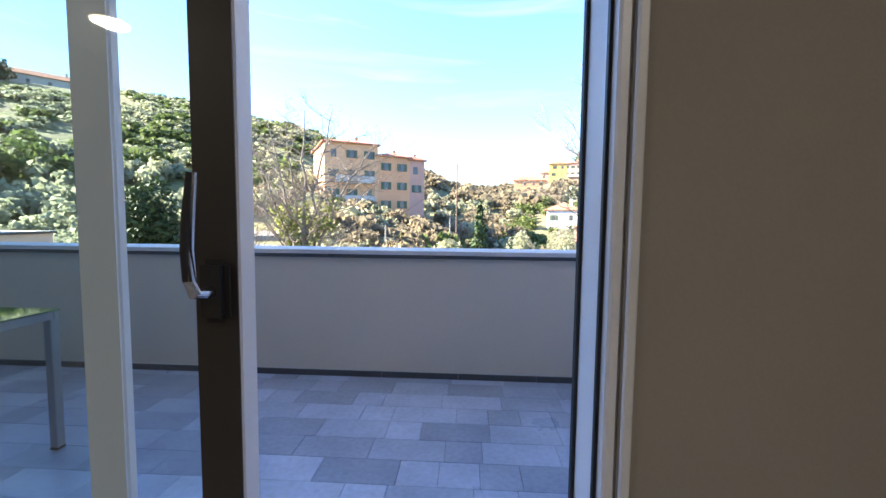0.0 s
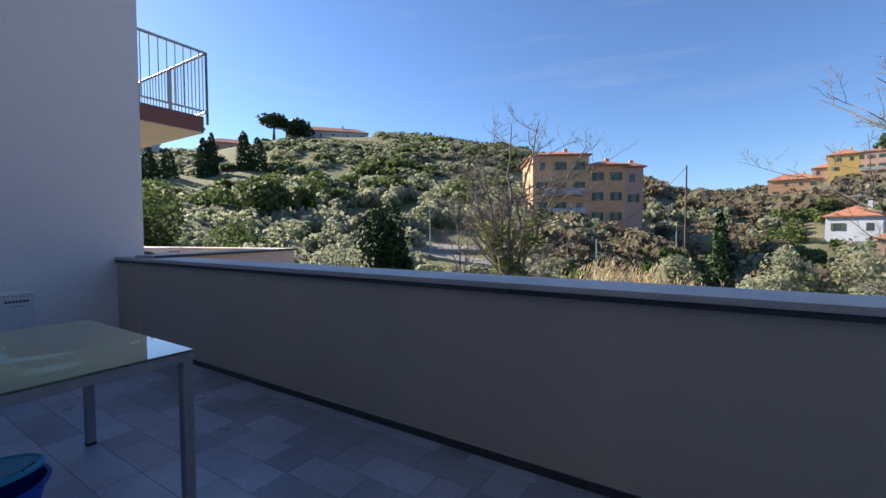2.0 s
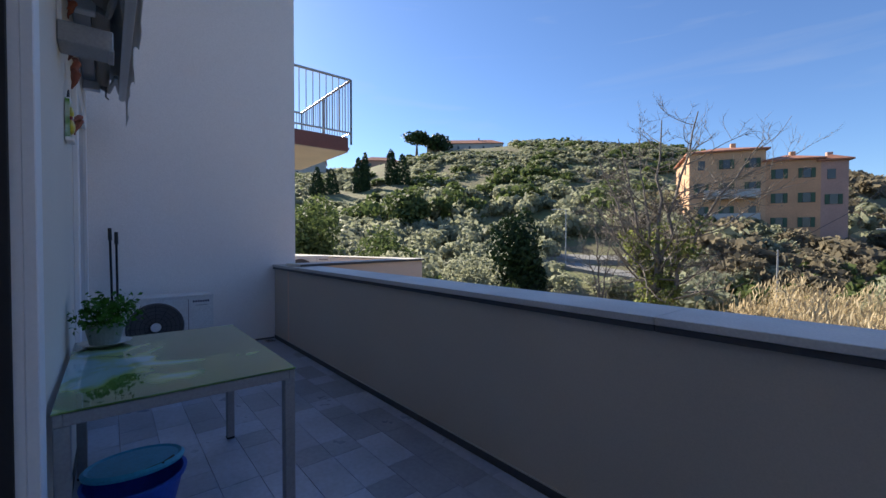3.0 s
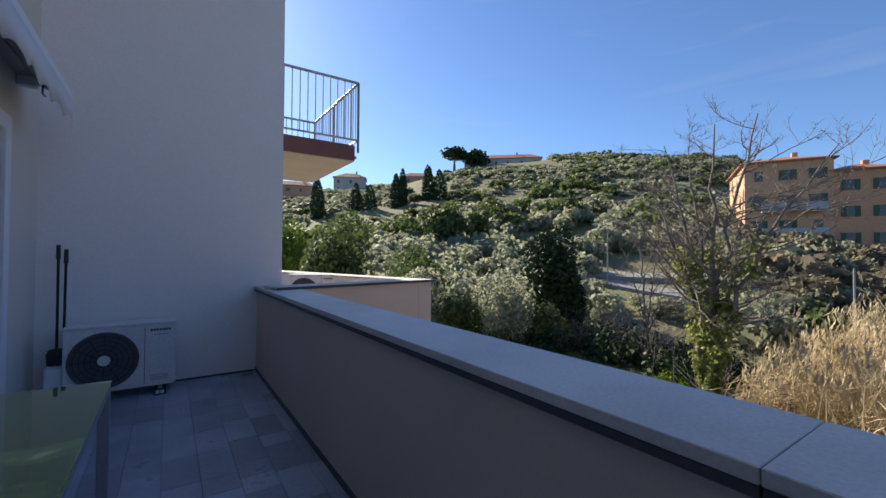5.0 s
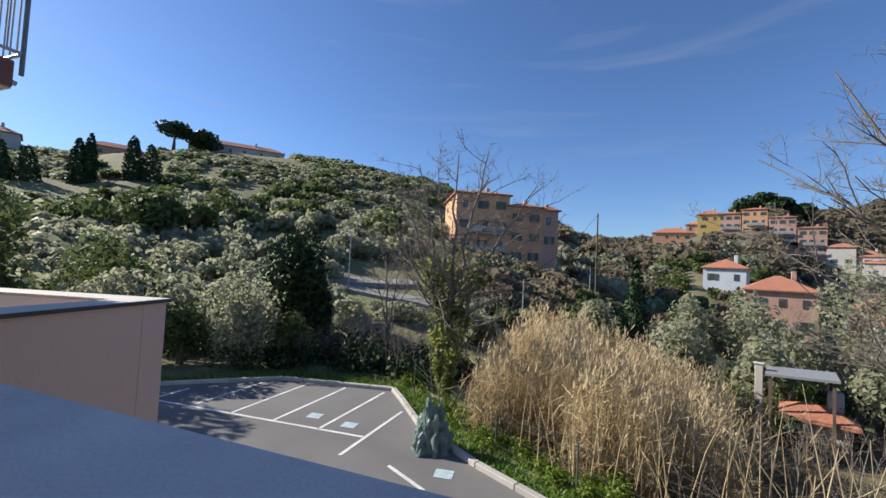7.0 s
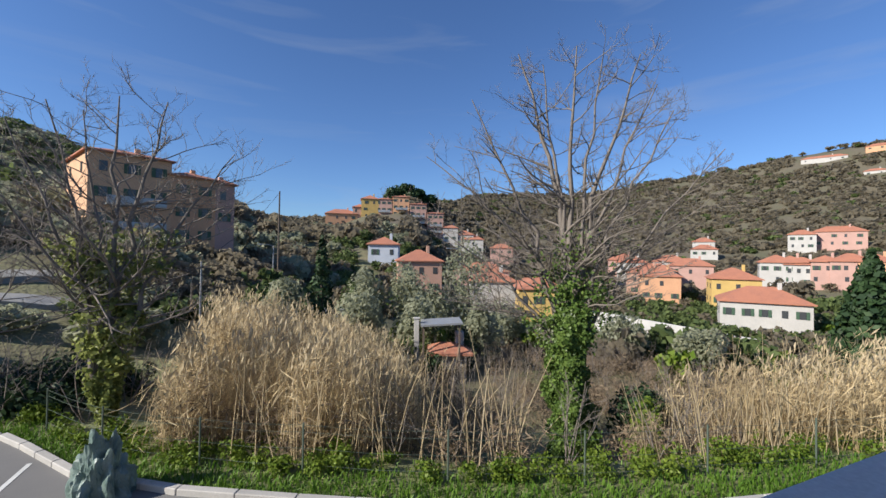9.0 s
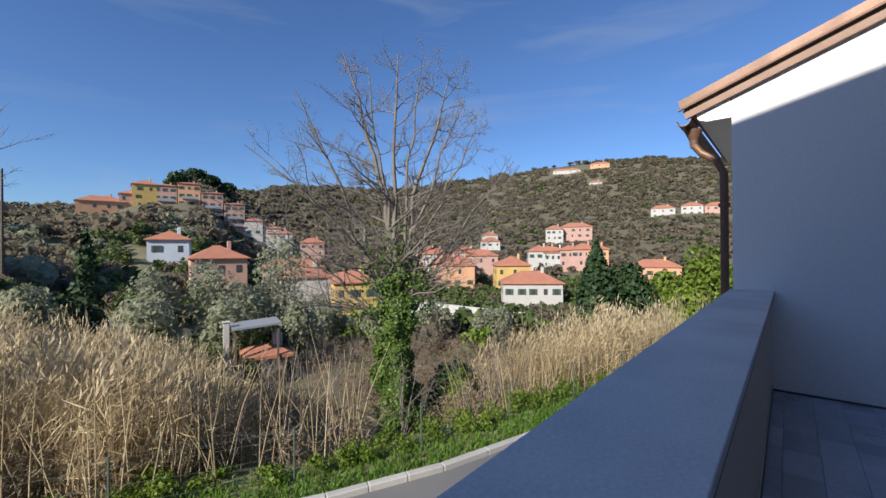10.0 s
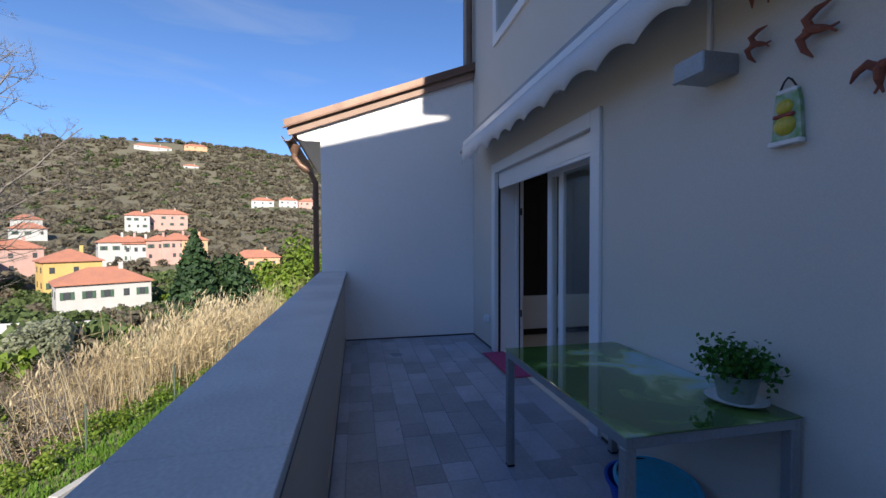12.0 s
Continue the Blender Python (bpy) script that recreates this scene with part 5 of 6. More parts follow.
stuff("verge_weeds", out_quads("verge_weeds", np.concatenate(pts), np.concatenate(out), 0.04, BRIGHT, 35, 0.7), "leafy green weeds and brambles along the fence", "weeds")
# brown scrub and thin twigs between the reeds
limbs = []
pr = random.Random(36)
for k in range(150):
    x, y = pr.uniform(-2, 22), pr.uniform(9, 30)
    if y < kerb_y(x) + 2.2 or math.hypot(x - T2[0] + 0.8, y - T2[1] + 1.5) < 3.2:
        continue
    z = ground_z(x, y)
    for s in range(3):
        grow(pr, Vector((x, y, z - 0.1)), Vector((pr.uniform(-0.5, 0.5), pr.uniform(-0.5, 0.5), 1)).normalized(), pr.uniform(1.6, 3.0), 0.022, 2, limbs, 0.35, 0.08, (2, 4), 0.6, 0.6)
stuff("scrub_twigs", tubes_mesh("scrub_twigs", limbs, BARK, 3), "tangled bare twigs of winter scrub on the bank", "scrub")
limbs = []
for k in range(90):
    x = pr.uniform(-19, -7)
    y = pr.uniform(16.5, 23)
    z = ground_z(x, y)
    for s in range(3):
        grow(pr, Vector((x, y, z - 0.1)), Vector((pr.uniform(-0.6, 0.6), pr.uniform(-0.6, 0.6), 1)).normalized(), pr.uniform(1.2, 2.6), 0.022, 2, limbs, 0.4, 0.05, (2, 4), 0.6, 0.6)
stuff("hedge_twigs", tubes_mesh("hedge_twigs", limbs, BARK, 3), "pale bare twigs over the dark scrub by the car park", "scrub")
pts, out = [], []
for k in range(120):
    x, y = rng.uniform(-23, -7.6), rng.uniform(15.6, 24.5)
    if y < kerb_y(x) + 1.6:
        continue
    p, d = crown(rng, (x, y, ground_z(x, y) + 0.5), rng.uniform(0.7, 1.4), rng.uniform(0.7, 1.5), 230, 6)
    pts.append(p)
    out.append(d)
stuff("undergrowth", out_quads("undergrowth", np.concatenate(pts), np.concatenate(out), 0.1, DARK_GREEN, 40, 0.6), "dark evergreen undergrowth behind the car park", "scrub")
pts, out, sz = [], [], []
for k in range(560):
    x, y = rng.uniform(-5, 26), rng.uniform(9, 34)
    if y < kerb_y(x) + 2.0 or near_trunk(x, y) or (x < 3 and kerb_y(x) + 5.5 < y < 27 and rng.random() < 0.75):
        continue
    p, d = crown(rng, (x, y, ground_z(x, y) + 0.5), rng.uniform(0.6, 1.3), rng.uniform(0.7, 1.7), 210, 6)
    pts.append(p)
    out.append(d)
stuff("scrub", out_quads("scrub", np.concatenate(pts), np.concatenate(out), 0.12, BRUSH, 37, 0.12, 1.2), "brown winter brushwood on the bank", "scrub")


# ---- single trees ----
KEEP = [(-22.5, 41, 9, -0.9), (-19.5, 37, 8, -2.0)]

def leafy_tree(name, x, y, top, rx, material, label, seed, n=1500, size=0.16, trunk_h=0.35, lumps=9, shape=None, base=None, bare=False):
    z0 = ground_z(x, y) if base is None else base
    g = thing(name, (x, y, z0), label, "tree")
    h = top - z0
    nr = np.random.default_rng(seed)
    tr = tubes_mesh("trunk", [([Vector((0, 0, -0.3)), Vector((0.03 * rx, 0, h * 0.3)), Vector((0, 0.04 * rx, h * 0.75))], [0.09 * rx + 0.03, 0.07 * rx + 0.02, 0.02 * rx])], DARK_BARK, 8)
    t = new("trunk", tr)
    t.parent = g
    if shape == "cypress":
        u = nr.beta(1.3, 1.6, n)
        a = nr.uniform(0, 6.283, n)
        r = rx * (np.sin(np.pi * np.clip(u * 0.93 + 0.05, 0, 1)) ** 0.7) * nr.uniform(0.7, 1.1, n)
        p = np.stack([r * np.cos(a), r * np.sin(a), h * (0.04 + 0.96 * u)], 1)
        d = np.stack([np.cos(a), np.sin(a), np.full(n, 0.5)], 1)
    elif shape == "conifer":
        u = nr.beta(1.0, 1.7, n)
        a = nr.uniform(0, 6.283, n)
        tier = 0.72 + 0.28 * np.abs(np.sin(u * 26 + np.floor(a * 1.4)))
        r = rx * (1 - u) ** 0.8 * tier * nr.uniform(0.55, 1.1, n)
        p = np.stack([r * np.cos(a), r * np.sin(a), h * (0.08 + 0.92 * u) - 0.12 * r], 1)
        d = np.stack([np.cos(a), np.sin(a), np.full(n, 0.2)], 1)
    elif shape == "umbrella":
        p, d = crown(nr, (0, 0, h * 0.8), rx, h * 0.24, n, 12)
    else:
        ch = h * (1 - trunk_h)
        p, d = crown(nr, (0, 0, h - ch * 0.56), rx, ch * 0.62, n, lumps)
    me = out_quads("crown", p, d, size, material, seed)
    c = new("crown", me)
    c.parent = g
    return g


leafy_tree("bush", 10.9, 13.4, -3.1, 1.1, DARK_GREEN, "dark evergreen bush among the brown scrub", 55, 2400, 0.09, 0.0, 8)
for k, (x, y, top, r) in enumerate(((10.3, 28.2, -3.7, 1.3), (5.5, 28.2, -3.9, 1.3), (7.4, 26.4, -4.9, 0.9), (8.2, 30.4, -2.6, 1.6))):
    leafy_tree("bush", x, y, top, r, WOOD_GREEN if k % 2 else DARK_GREEN, "dark evergreen bush round the garden canopy", 100 + k, 1500, 0.1, 0.0, 8)
leafy_tree("bush", 9.9, 12.2, -3.6, 0.8, BRIGHT, "yellow-green bush in front of the dark one", 56, 1500, 0.07, 0.0, 7)
leafy_tree("ivy_clad_tree", -16.8, 19.8, 3.3, 2.0, DARK_GREEN, "dark ivy-clad tree column behind the car park", 41, 7500, 0.15, 0.02, 12)
leafy_tree("shrub", -16.9, 15.9, 0.6, 1.9, OLIVE, "grey-green flowering shrub beside the car park", 42, 4200, 0.1, 0.0, 12)
leafy_tree("shrub", -20.6, 12.3, 1.5, 1.9, OLIVE, "grey-green shrub at the end of the car park", 48, 3000, 0.11, 0.1)
leafy_tree("shrub", -22.6, 13.8, 1.9, 2.1, WOOD_GREEN, "dark green shrub at the end of the car park", 49, 3000, 0.12, 0.1)
leafy_tree("shrub", -14.8, 17.3, -0.9, 1.2, WOOD_GREEN, "low dark green shrub behind the car park", 43, 2600, 0.1, 0.0)
leafy_tree("shrub", -19.3, 15.0, -0.6, 1.6, WOOD_GREEN, "low dark green shrub behind the car park", 44, 2600, 0.1, 0.0)
leafy_tree("magnolia_tree", -24.5, 9.6, 4.2, 3.0, WOOD_GREEN, "dense glossy evergreen tree beyond the neighbours' terrace", 45, 10000, 0.14, 0.05, 14)
leafy_tree("pine_tree", -34.5, 8.4, 5.3, 2.6, BRIGHT, "bright green rounded pine beyond the neighbours' terrace", 46, 7000, 0.13, 0.25)
leafy_tree("shrub", -28.5, 16.4, 2.0, 2.2, WOOD_GREEN, "green shrub beyond the neighbours' terrace", 47, 4500, 0.12, 0.0)
for k, (x, y, top, r, s) in enumerate(((-120.2, 75.3, 31.5, 1.9, "cypress"), (-118.1, 78.6, 29.7, 2.6, "cypress"), (-125.7, 65.7, 28.2, 1.7, "cypress"), (-124.6, 67.7, 29.8, 1.5, "cypress"), (-135.5, 41.5, 25.8, 2.0, "cypress"), (-131.4, 53.4, 24.5, 2.0, "cypress"),
                                         (-129.6, 57.6, 24.0, 2.4, "cypress"))):
    x, y, top = -1.5 + (x + 1.5) * 0.72, 1.3 + (y - 1.3) * 0.72, 1.4 + (top - 1.4) * 0.74
    leafy_tree("cypress", x, y, top + 0.8, r * 0.78, DARK_GREEN, "slender dark cypress on the olive hillside", 60 + k, 2200, 0.28, 0.0, shape=s, base=min(ground_z(x, y), top - 13.0))
    KEEP.append((x, y, 2.6, top - 10.5))
leafy_tree("umbrella_pine", -127, 91, 42.6, 7.2, DARK_GREEN, "dark umbrella pine on the hill's crest", 70, 1200, 0.6, shape="umbrella", base=ground_z(-127, 91))
leafy_tree("umbrella_pine", -122, 97, 41.8, 6.2, DARK_GREEN, "dark round-topped pine on the hill's crest", 71, 1200, 0.6, 0.25, base=ground_z(-122, 97))
for k, (x, y, top, r) in enumerate(((77.3, 250.7, 46.5, 11.0), (69.9, 245.7, 42.5, 8.0), (83.5, 244.5, 43.5, 8.5), (92, 247, 41.0, 7.0))):
    leafy_tree("hilltop_pine", x, y, top, r, DARK_GREEN, "dark pine crowning the hill behind the apartment blocks", 76 + k, 1500, 0.9, 0.15, 10, base=min(ground_z(x, y), top - 10))
leafy_tree("round_pine", -51, 35.2, 9.8, 4.6, WOOD_GREEN, "broad rounded green pine on the slope", 72, 2600, 0.34, 0.1)
leafy_tree("conifer", 43.6, 18.6, 2.5, 3.6, DARK_GREEN, "dark spreading conifer in the valley", 73, 4200, 0.32, shape="conifer")
leafy_tree("conifer", 46.6, 15.3, 0.0, 3.4, DARK_GREEN, "dark green conifer in the valley", 74, 3200, 0.32, 0.1)
leafy_tree("conifer", 1.5, 36.0, 3.2, 1.5, DARK_GREEN, "small dark conifer among olive trees", 75, 1500, 0.18, shape="conifer")
for k, (x, y, top, r) in enumerate(((56, 9.7, 1.4, 4.5), (55.3, 14.0, -1.6, 3.4), (62, 7, 1.0, 4.5), (48.5, 10.5, -1.5, 3.0))):
    leafy_tree("broadleaf_tree", x, y, top, r, BRIGHT, "bright yellow-green leafy tree in the valley", 80 + k, 2600, 0.3, 0.1)
for k, (x, y, top, r) in enumerate(((9.3, 37.8, 1.2, 2.6), (14.6, 35.5, 2.2, 2.8), (5.8, 38.8, 0.8, 2.4), (17.8, 33.7, -2.5, 2.4), (11.7, 36.5, -0.5, 2.6), (-1.5, 36, -0.8, 2.0), (4.0, 33, -1.4, 2.2), (8.2, 31.4, -1.2, 2.0), (13.0, 30.5, -2.4, 2.0), (20.5, 29.5, -3.2, 2.4), (24.5, 27, -3.0, 2.2), (27, 22, -3.4, 2.2))):
    leafy_tree("olive_tree", x, y, top, r, OLIVE, "grey-green olive tree on the valley slope", 90 + k, 2200, 0.17, 0.1, 10)

# ---- houses ----
WALLS = {n: mat("render_" + n, c, 0.9, tuple(v * 0.85 for v in c), 0.5, 8, 0.2, amount=0.6) for n, c in (("orange", (0.62, 0.37, 0.22)), ("peach", (0.6, 0.33, 0.19)), ("pink", (0.47, 0.29, 0.24)), ("white", (0.47, 0.45, 0.42)), ("yellow", (0.56, 0.38, 0.13)), ("blue", (0.52, 0.56, 0.62)), ("red", (0.5, 0.2, 0.13)), ("brick", (0.5, 0.3, 0.22)))}
CLAY = mat("clay_roof", (0.42, 0.17, 0.1), 0.85, (0.3, 0.13, 0.09), 0.6, 5, 0.6, depth=0.1)
SHUTTER = mat("green_shutter", (0.05, 0.1, 0.06), 0.7, None, 2, 20, 0.1)
PANE_DARK = mat("far_pane", (0.06, 0.065, 0.07), 0.15, None, 2, 20, 0.0)
HOUSES = []


def house(name, x, y, eave, w, d, turn, wall, label, storeys=2, cols=3, roof="hip", rise=None, balcony=False, pitch=3.0, group=""):
    """x, y: middle of the front; the front faces the house's own -y."""
    gz = ground_z(x, y)
    eave = min(max(eave, gz + 0.8 * storeys * pitch), gz + storeys * pitch + 1.5)
    z0 = min(gz - 1.5, eave - storeys * pitch)
    g = thing(name, (x, y, z0), label, "house", group, turn)
    HOUSES.append((x, y, max(w, d), z0 + (eave - z0) * 0.45))
    e = eave - z0
    part("wall", box((-w / 2, 0, 0), (w / 2, d, e)), WALLS[wall], g)
    o, rise = 0.4, rise or min(w, d) * 0.26
    bm = bmesh.new()
    low = [bm.verts.new(p) for p in ((-w / 2 - o, -o, e), (w / 2 + o, -o, e), (w / 2 + o, d + o, e), (-w / 2 - o, d + o, e))]
    up = [bm.verts.new((v.co.x, v.co.y, e + 0.18)) for v in low]
    bm.faces.new(low)
    for k in range(4):
        bm.faces.new((low[k], low[(k + 1) % 4], up[(k + 1) % 4], up[k]))
    cut = min(w, d) / 2 if roof == "hip" else 0.0
    if w >= d:
        r = [bm.verts.new((-w / 2 - o + cut, d / 2, e + 0.18 + rise)), bm.verts.new((w / 2 + o - cut, d / 2, e + 0.18 + rise))]
        bm.faces.new((up[0], up[1], r[1], r[0]))
        bm.faces.new((up[2], up[3], r[0], r[1]))
        bm.faces.new((up[1], up[2], r[1]))
        bm.faces.new((up[3], up[0], r[0]))
    else:
        r = [bm.verts.new((0, -o + cut, e + 0.18 + rise)), bm.verts.new((0, d + o - cut, e + 0.18 + rise))]
        bm.faces.new((up[1], up[2], r[1], r[0]))
        bm.faces.new((up[3], up[0], r[0], r[1]))
        bm.faces.new((up[0], up[1], r[0]))
        bm.faces.new((up[2], up[3], r[1]))
    rf = part("roof", bm, CLAY, g, "terracotta tile roof")
    part("chimney", box((w * 0.18, d * 0.4, e + 0.3), (w * 0.18 + 0.6, d * 0.4 + 0.6, e + rise + 0.9), 0.05), WALLS[wall], rf)
    ww, wh = 0.8, 1.2
    hr = random.Random(int(x * 7 + y * 13))
    for s in range(storeys):
        zc = e - 1.0 - s * pitch - wh / 2
        for c in range(cols):
            if hr.random() < 0.2 and name != "apartment_house":
                continue
            xc = -w / 2 + w * (c + 0.5 + hr.uniform(-0.12, 0.12) * (name == "house")) / cols
            wn_ = part("window", box((xc - ww / 2, -0.06, zc - wh / 2), (xc + ww / 2, 0.05, zc + wh / 2), 0.02), PANE_DARK, g, "dark window")
            for sx in ((-1, 1) if hr.random() < (0.9 if name == "apartment_house" else 0.5) else ()):
                part("shutter", box((xc + sx * ww * 0.78 - ww * 0.26, -0.09, zc - wh / 2), (xc + sx * ww * 0.78 + ww * 0.26, -0.02, zc + wh / 2), 0.01), SHUTTER, wn_)
        for c in range(max(1, round(d / 5))):
            yc = d * (c + 0.5) / max(1, round(d / 5))
            part("window", box((-w / 2 - 0.06, yc - ww / 2, zc - wh / 2), (-w / 2 + 0.05, yc + ww / 2, zc + wh / 2), 0.02), PANE_DARK, g, "dark window")
        if balcony and s:
            bl = part("balcony", box((-w * 0.32, -1.2, zc - wh / 2 - 0.9), (w * 0.4, 0.0, zc - wh / 2 - 0.72), 0.02), WALLS["white"], g)
            part("balcony_front", box((-w * 0.32, -1.25, zc - wh / 2 - 0.72), (w * 0.4, -1.18, zc - wh / 2 + 0.2), 0.02), STEEL_PAINT, bl)
    return g


house("apartment_house", -17.65, 61.8, 12.9, 8.3, 12, 28, "orange", "tall orange rendered apartment house with a terracotta roof", 4, 3, balcony=True, rise=1.1)
house("apartment_house", -11.6, 65.0, 11.3, 5.4, 10, 28, "peach", "lower peach wing of the orange apartment house", 4, 2, rise=0.9)
house("house", -8.1, 66.9, 11.0, 2.6, 8, 28, "pink", "narrow pink house beside the apartment house", 4, 1, rise=0.7)
for x, y, e, w, d, t, c, s, n, lab in (
        (20.8, 88.4, 3.4, 6.5, 9, -20, "blue", 2, 2, "pale blue house with a brown gable roof"), (23.2, 71.5, 2.2, 8, 8, -15, "brick", 2, 3, "brick-coloured house with a red hip roof"), (35.3, 66, -0.4, 8.5, 8, -25, "white", 2, 3, "white house with a red roof in the valley"),
        (36.3, 53.5, 0.2, 6.5, 8, -30, "yellow", 2, 3, "bright yellow house in the valley"), (91.3, 57.5, -0.3, 9, 9, -50, "yellow", 2, 3, "ochre house with a red roof in the valley"), (71.6, 41.5, -5.6, 12, 9, -55, "white", 2, 5, "long white house with a wide red roof"),
        (77.5, 44.5, -3.0, 11, 8, -55, "brick", 1, 3, "low red-roofed house in the valley"), (131.6, 67, 6.0, 7, 8, -60, "pink", 2, 3, "pink house in the hillside village"), (134.6, 60.4, 11.5, 6.5, 7, -60, "pink", 2, 3, "pink house above the village"),
        (138, 51.8, 6.0, 7, 7, -65, "peach", 2, 3, "peach house in the hillside village"), (132.7, 64.7, 0.2, 8, 8, -60, "white", 2, 4, "white row house in the village"), (136.4, 56, 2.5, 8.5, 8, -62, "pink", 2, 4, "pink terraced house in the village"),
        (107.3, 103, 4.2, 9, 8, -45, "pink", 2, 3, "pale pink house on the valley slope"), (106, 98, 0.0, 9, 8, -45, "white", 2, 3, "white house with a hip roof on the slope"), (116.2, 92.2, 0.4, 10, 8, -50, "white", 2, 3, "white house on the valley slope"),
        (99, 84, -2.2, 11, 8, -48, "white", 2, 4, "white house with a red roof below the slope"), (86, 72, -3.0, 9, 8, -48, "peach", 2, 3, "peach house with a red roof"), (123.3, 30.5, -1.0, 13, 8, -75, "peach", 1, 4, "long low orange house"),
        (290, 63.5, 22.5, 14, 9, -75, "white", 2, 3, "white villa on the far hillside"), (293, 47.6, 15, 12, 9, -78, "white", 2, 3, "white villa on the far hillside"), (294.7, 35.2, 13.5, 12, 9, -80, "pink", 2, 3, "pink villa on the far hillside"),
        (455, 161, 101, 20, 10, -70, "peach", 1, 3, "villa high on the far hillside"), (440, 193, 108, 30, 10, -65, "white", 1, 4, "white building near the far hilltop"), (400, 146, 60, 12, 8, -70, "white", 1, 2, "white cottage on the far hillside"),
        (28.6, 189, 15.5, 14, 9, -8, "peach", 2, 4, "peach house on the hill"), (41, 186.5, 19, 8, 9, -12, "yellow", 3, 2, "yellow house on the hill"), (36.5, 188, 17, 6, 8, -12, "brick", 2, 2, "brick house on the hill"),
        (82, 172, 20, 9, 8, -25, "white", 2, 3, "white house on the hill"), (95, 160, 16, 10, 8, -30, "pink", 2, 3, "pink house on the hill"),
        (85, 169, 21.4, 10, 8, -27, "white", 2, 3, "pale house on the hill below the apartment blocks"), (98.5, 161.6, 18.5, 12, 8, -32, "pink", 1, 3, "low salmon house on the hill"), (76, 174, 23.5, 7, 8, -24, "white", 2, 2, "small white house on the hill"),
        (45.5, 88.6, 2.2, 13, 8, -28, "pink", 2, 4, "pink house with a long red roof in the valley"), (53.2, 77.6, -1.5, 12, 8, -34, "white", 1, 3, "low white house with a red roof"), (92.6, 81.2, -2.6, 10, 8, -46, "brick", 2, 3, "brick-red house among gardens"),
        (111, 81.6, -0.6, 11, 8, -52, "pink", 2, 3, "pale pink house in the valley"), (129.9, 69.5, 3.6, 8, 8, -58, "white", 2, 3, "white house in the hillside village"), (171, 118, 12.3, 10, 8, -55, "white", 1, 3, "white cottage on the hillside"),
        (209.2, 88.3, 15.4, 16, 9, -66, "pink", 2, 4, "pink villa above the village"), (201, 97, 13.0, 9, 8, -64, "white", 2, 3, "white villa above the village"), (187, 129, 12.2, 9, 8, -55, "white", 1, 2, "small white house on the hillside"),
        (-150.8, 58.5, 29.5, 12, 9, 65, "white", 2, 3, "white villa on the olive hill"), (-119.6, 109.1, 40.0, 30, 9, 48, "white", 1, 6, "long low building along the hill's crest"), (-139.3, 82.4, 31.5, 14, 8, 60, "brick", 1, 3, "low brick house on the hill's crest"), (-156.8, 39.5, 27.6, 16, 8, 75, "peach", 1, 4, "low peach house on the hill")):
    house("house", x, y, e, w, d, t, c, lab, s, n)
for k, (x, y, e) in enumerate(((47, 185, 22.8), (54.5, 182.5, 23.4), (62, 179.8, 22.8), (69.5, 177, 21.6))):
    house("apartment_house", x, y, e, 7.6, 10, -18, ("pink", "peach", "pink", "pink")[k], "stepped peach apartment block on the hill", 3, 3, balcony=True, rise=1.0)
# a small shed and a canopy below the bank
house("shed", 8.9, 26.9, -5.3, 2.2, 2.0, -20, "white", "little shed with a red tile roof", 1, 1, rise=0.5, pitch=1.6)

canopy = thing("garden_canopy", (7.3, 27.9, ground_z(7.3, 27.9)), "weathered grey flat-roofed garden canopy with a pale chimney", "canopy", turn=-20)
ch = -3.2 - ground_z(7.3, 27.9)
part("roof", prism([(-0.2, ch - 0.12), (2.6, ch + 0.05), (2.6, ch + 0.17), (-0.2, ch)], "y", -1.0, 1.6), STEEL_PAINT, canopy, "weathered grey sheet roof")
for x, y in ((0.0, -0.8), (2.4, -0.8), (0.0, 1.4), (2.4, 1.4)):
    part("post", box((x - 0.06, y - 0.06, -0.1), (x + 0.06, y + 0.06, ch - 0.13 + 0.05 * (x > 1))), DARK_BARK, canopy)
chimney = part("chimney", box((-0.65, -0.3, -0.1), (-0.3, 0.05, ch + 0.3), 0.02), WALLS["white"], canopy, "pale chimney stack")
part("chimney_cap", box((-0.7, -0.35, ch + 0.301), (-0.25, 0.1, ch + 0.37), 0.02), WALLS["white"], chimney)

CONCRETE = mat("pale_concrete", (0.58, 0.56, 0.53), 0.9, (0.46, 0.45, 0.43), 0.8, 20, 0.3)


def low_wall(p, q, h, label):
    p, q = Vector(p), Vector(q)
    w = structure("road_wall", box((0, -0.15, -3), ((q - p).length, 0.15, h), 0.02), CONCRETE, label, "wall")
    ang = math.degrees(math.atan2(q.y - p.y, q.x - p.x))
    tilt = -math.degrees(math.atan2(q.z - p.z, math.hypot(q.x - p.x, q.y - p.y)))
    w.matrix_world = pose(p.x, p.y, p.z, 0, tilt, ang)


low_wall((44, 54, -7.3), (58.5, 35.5, -9.8), 0.5, "pale concrete guard wall of a road in the valley")
LANE = mat("lane_paving", (0.27, 0.262, 0.245), 0.9, (0.2, 0.195, 0.18), 0.4, 8, 0.3, amount=0.8)


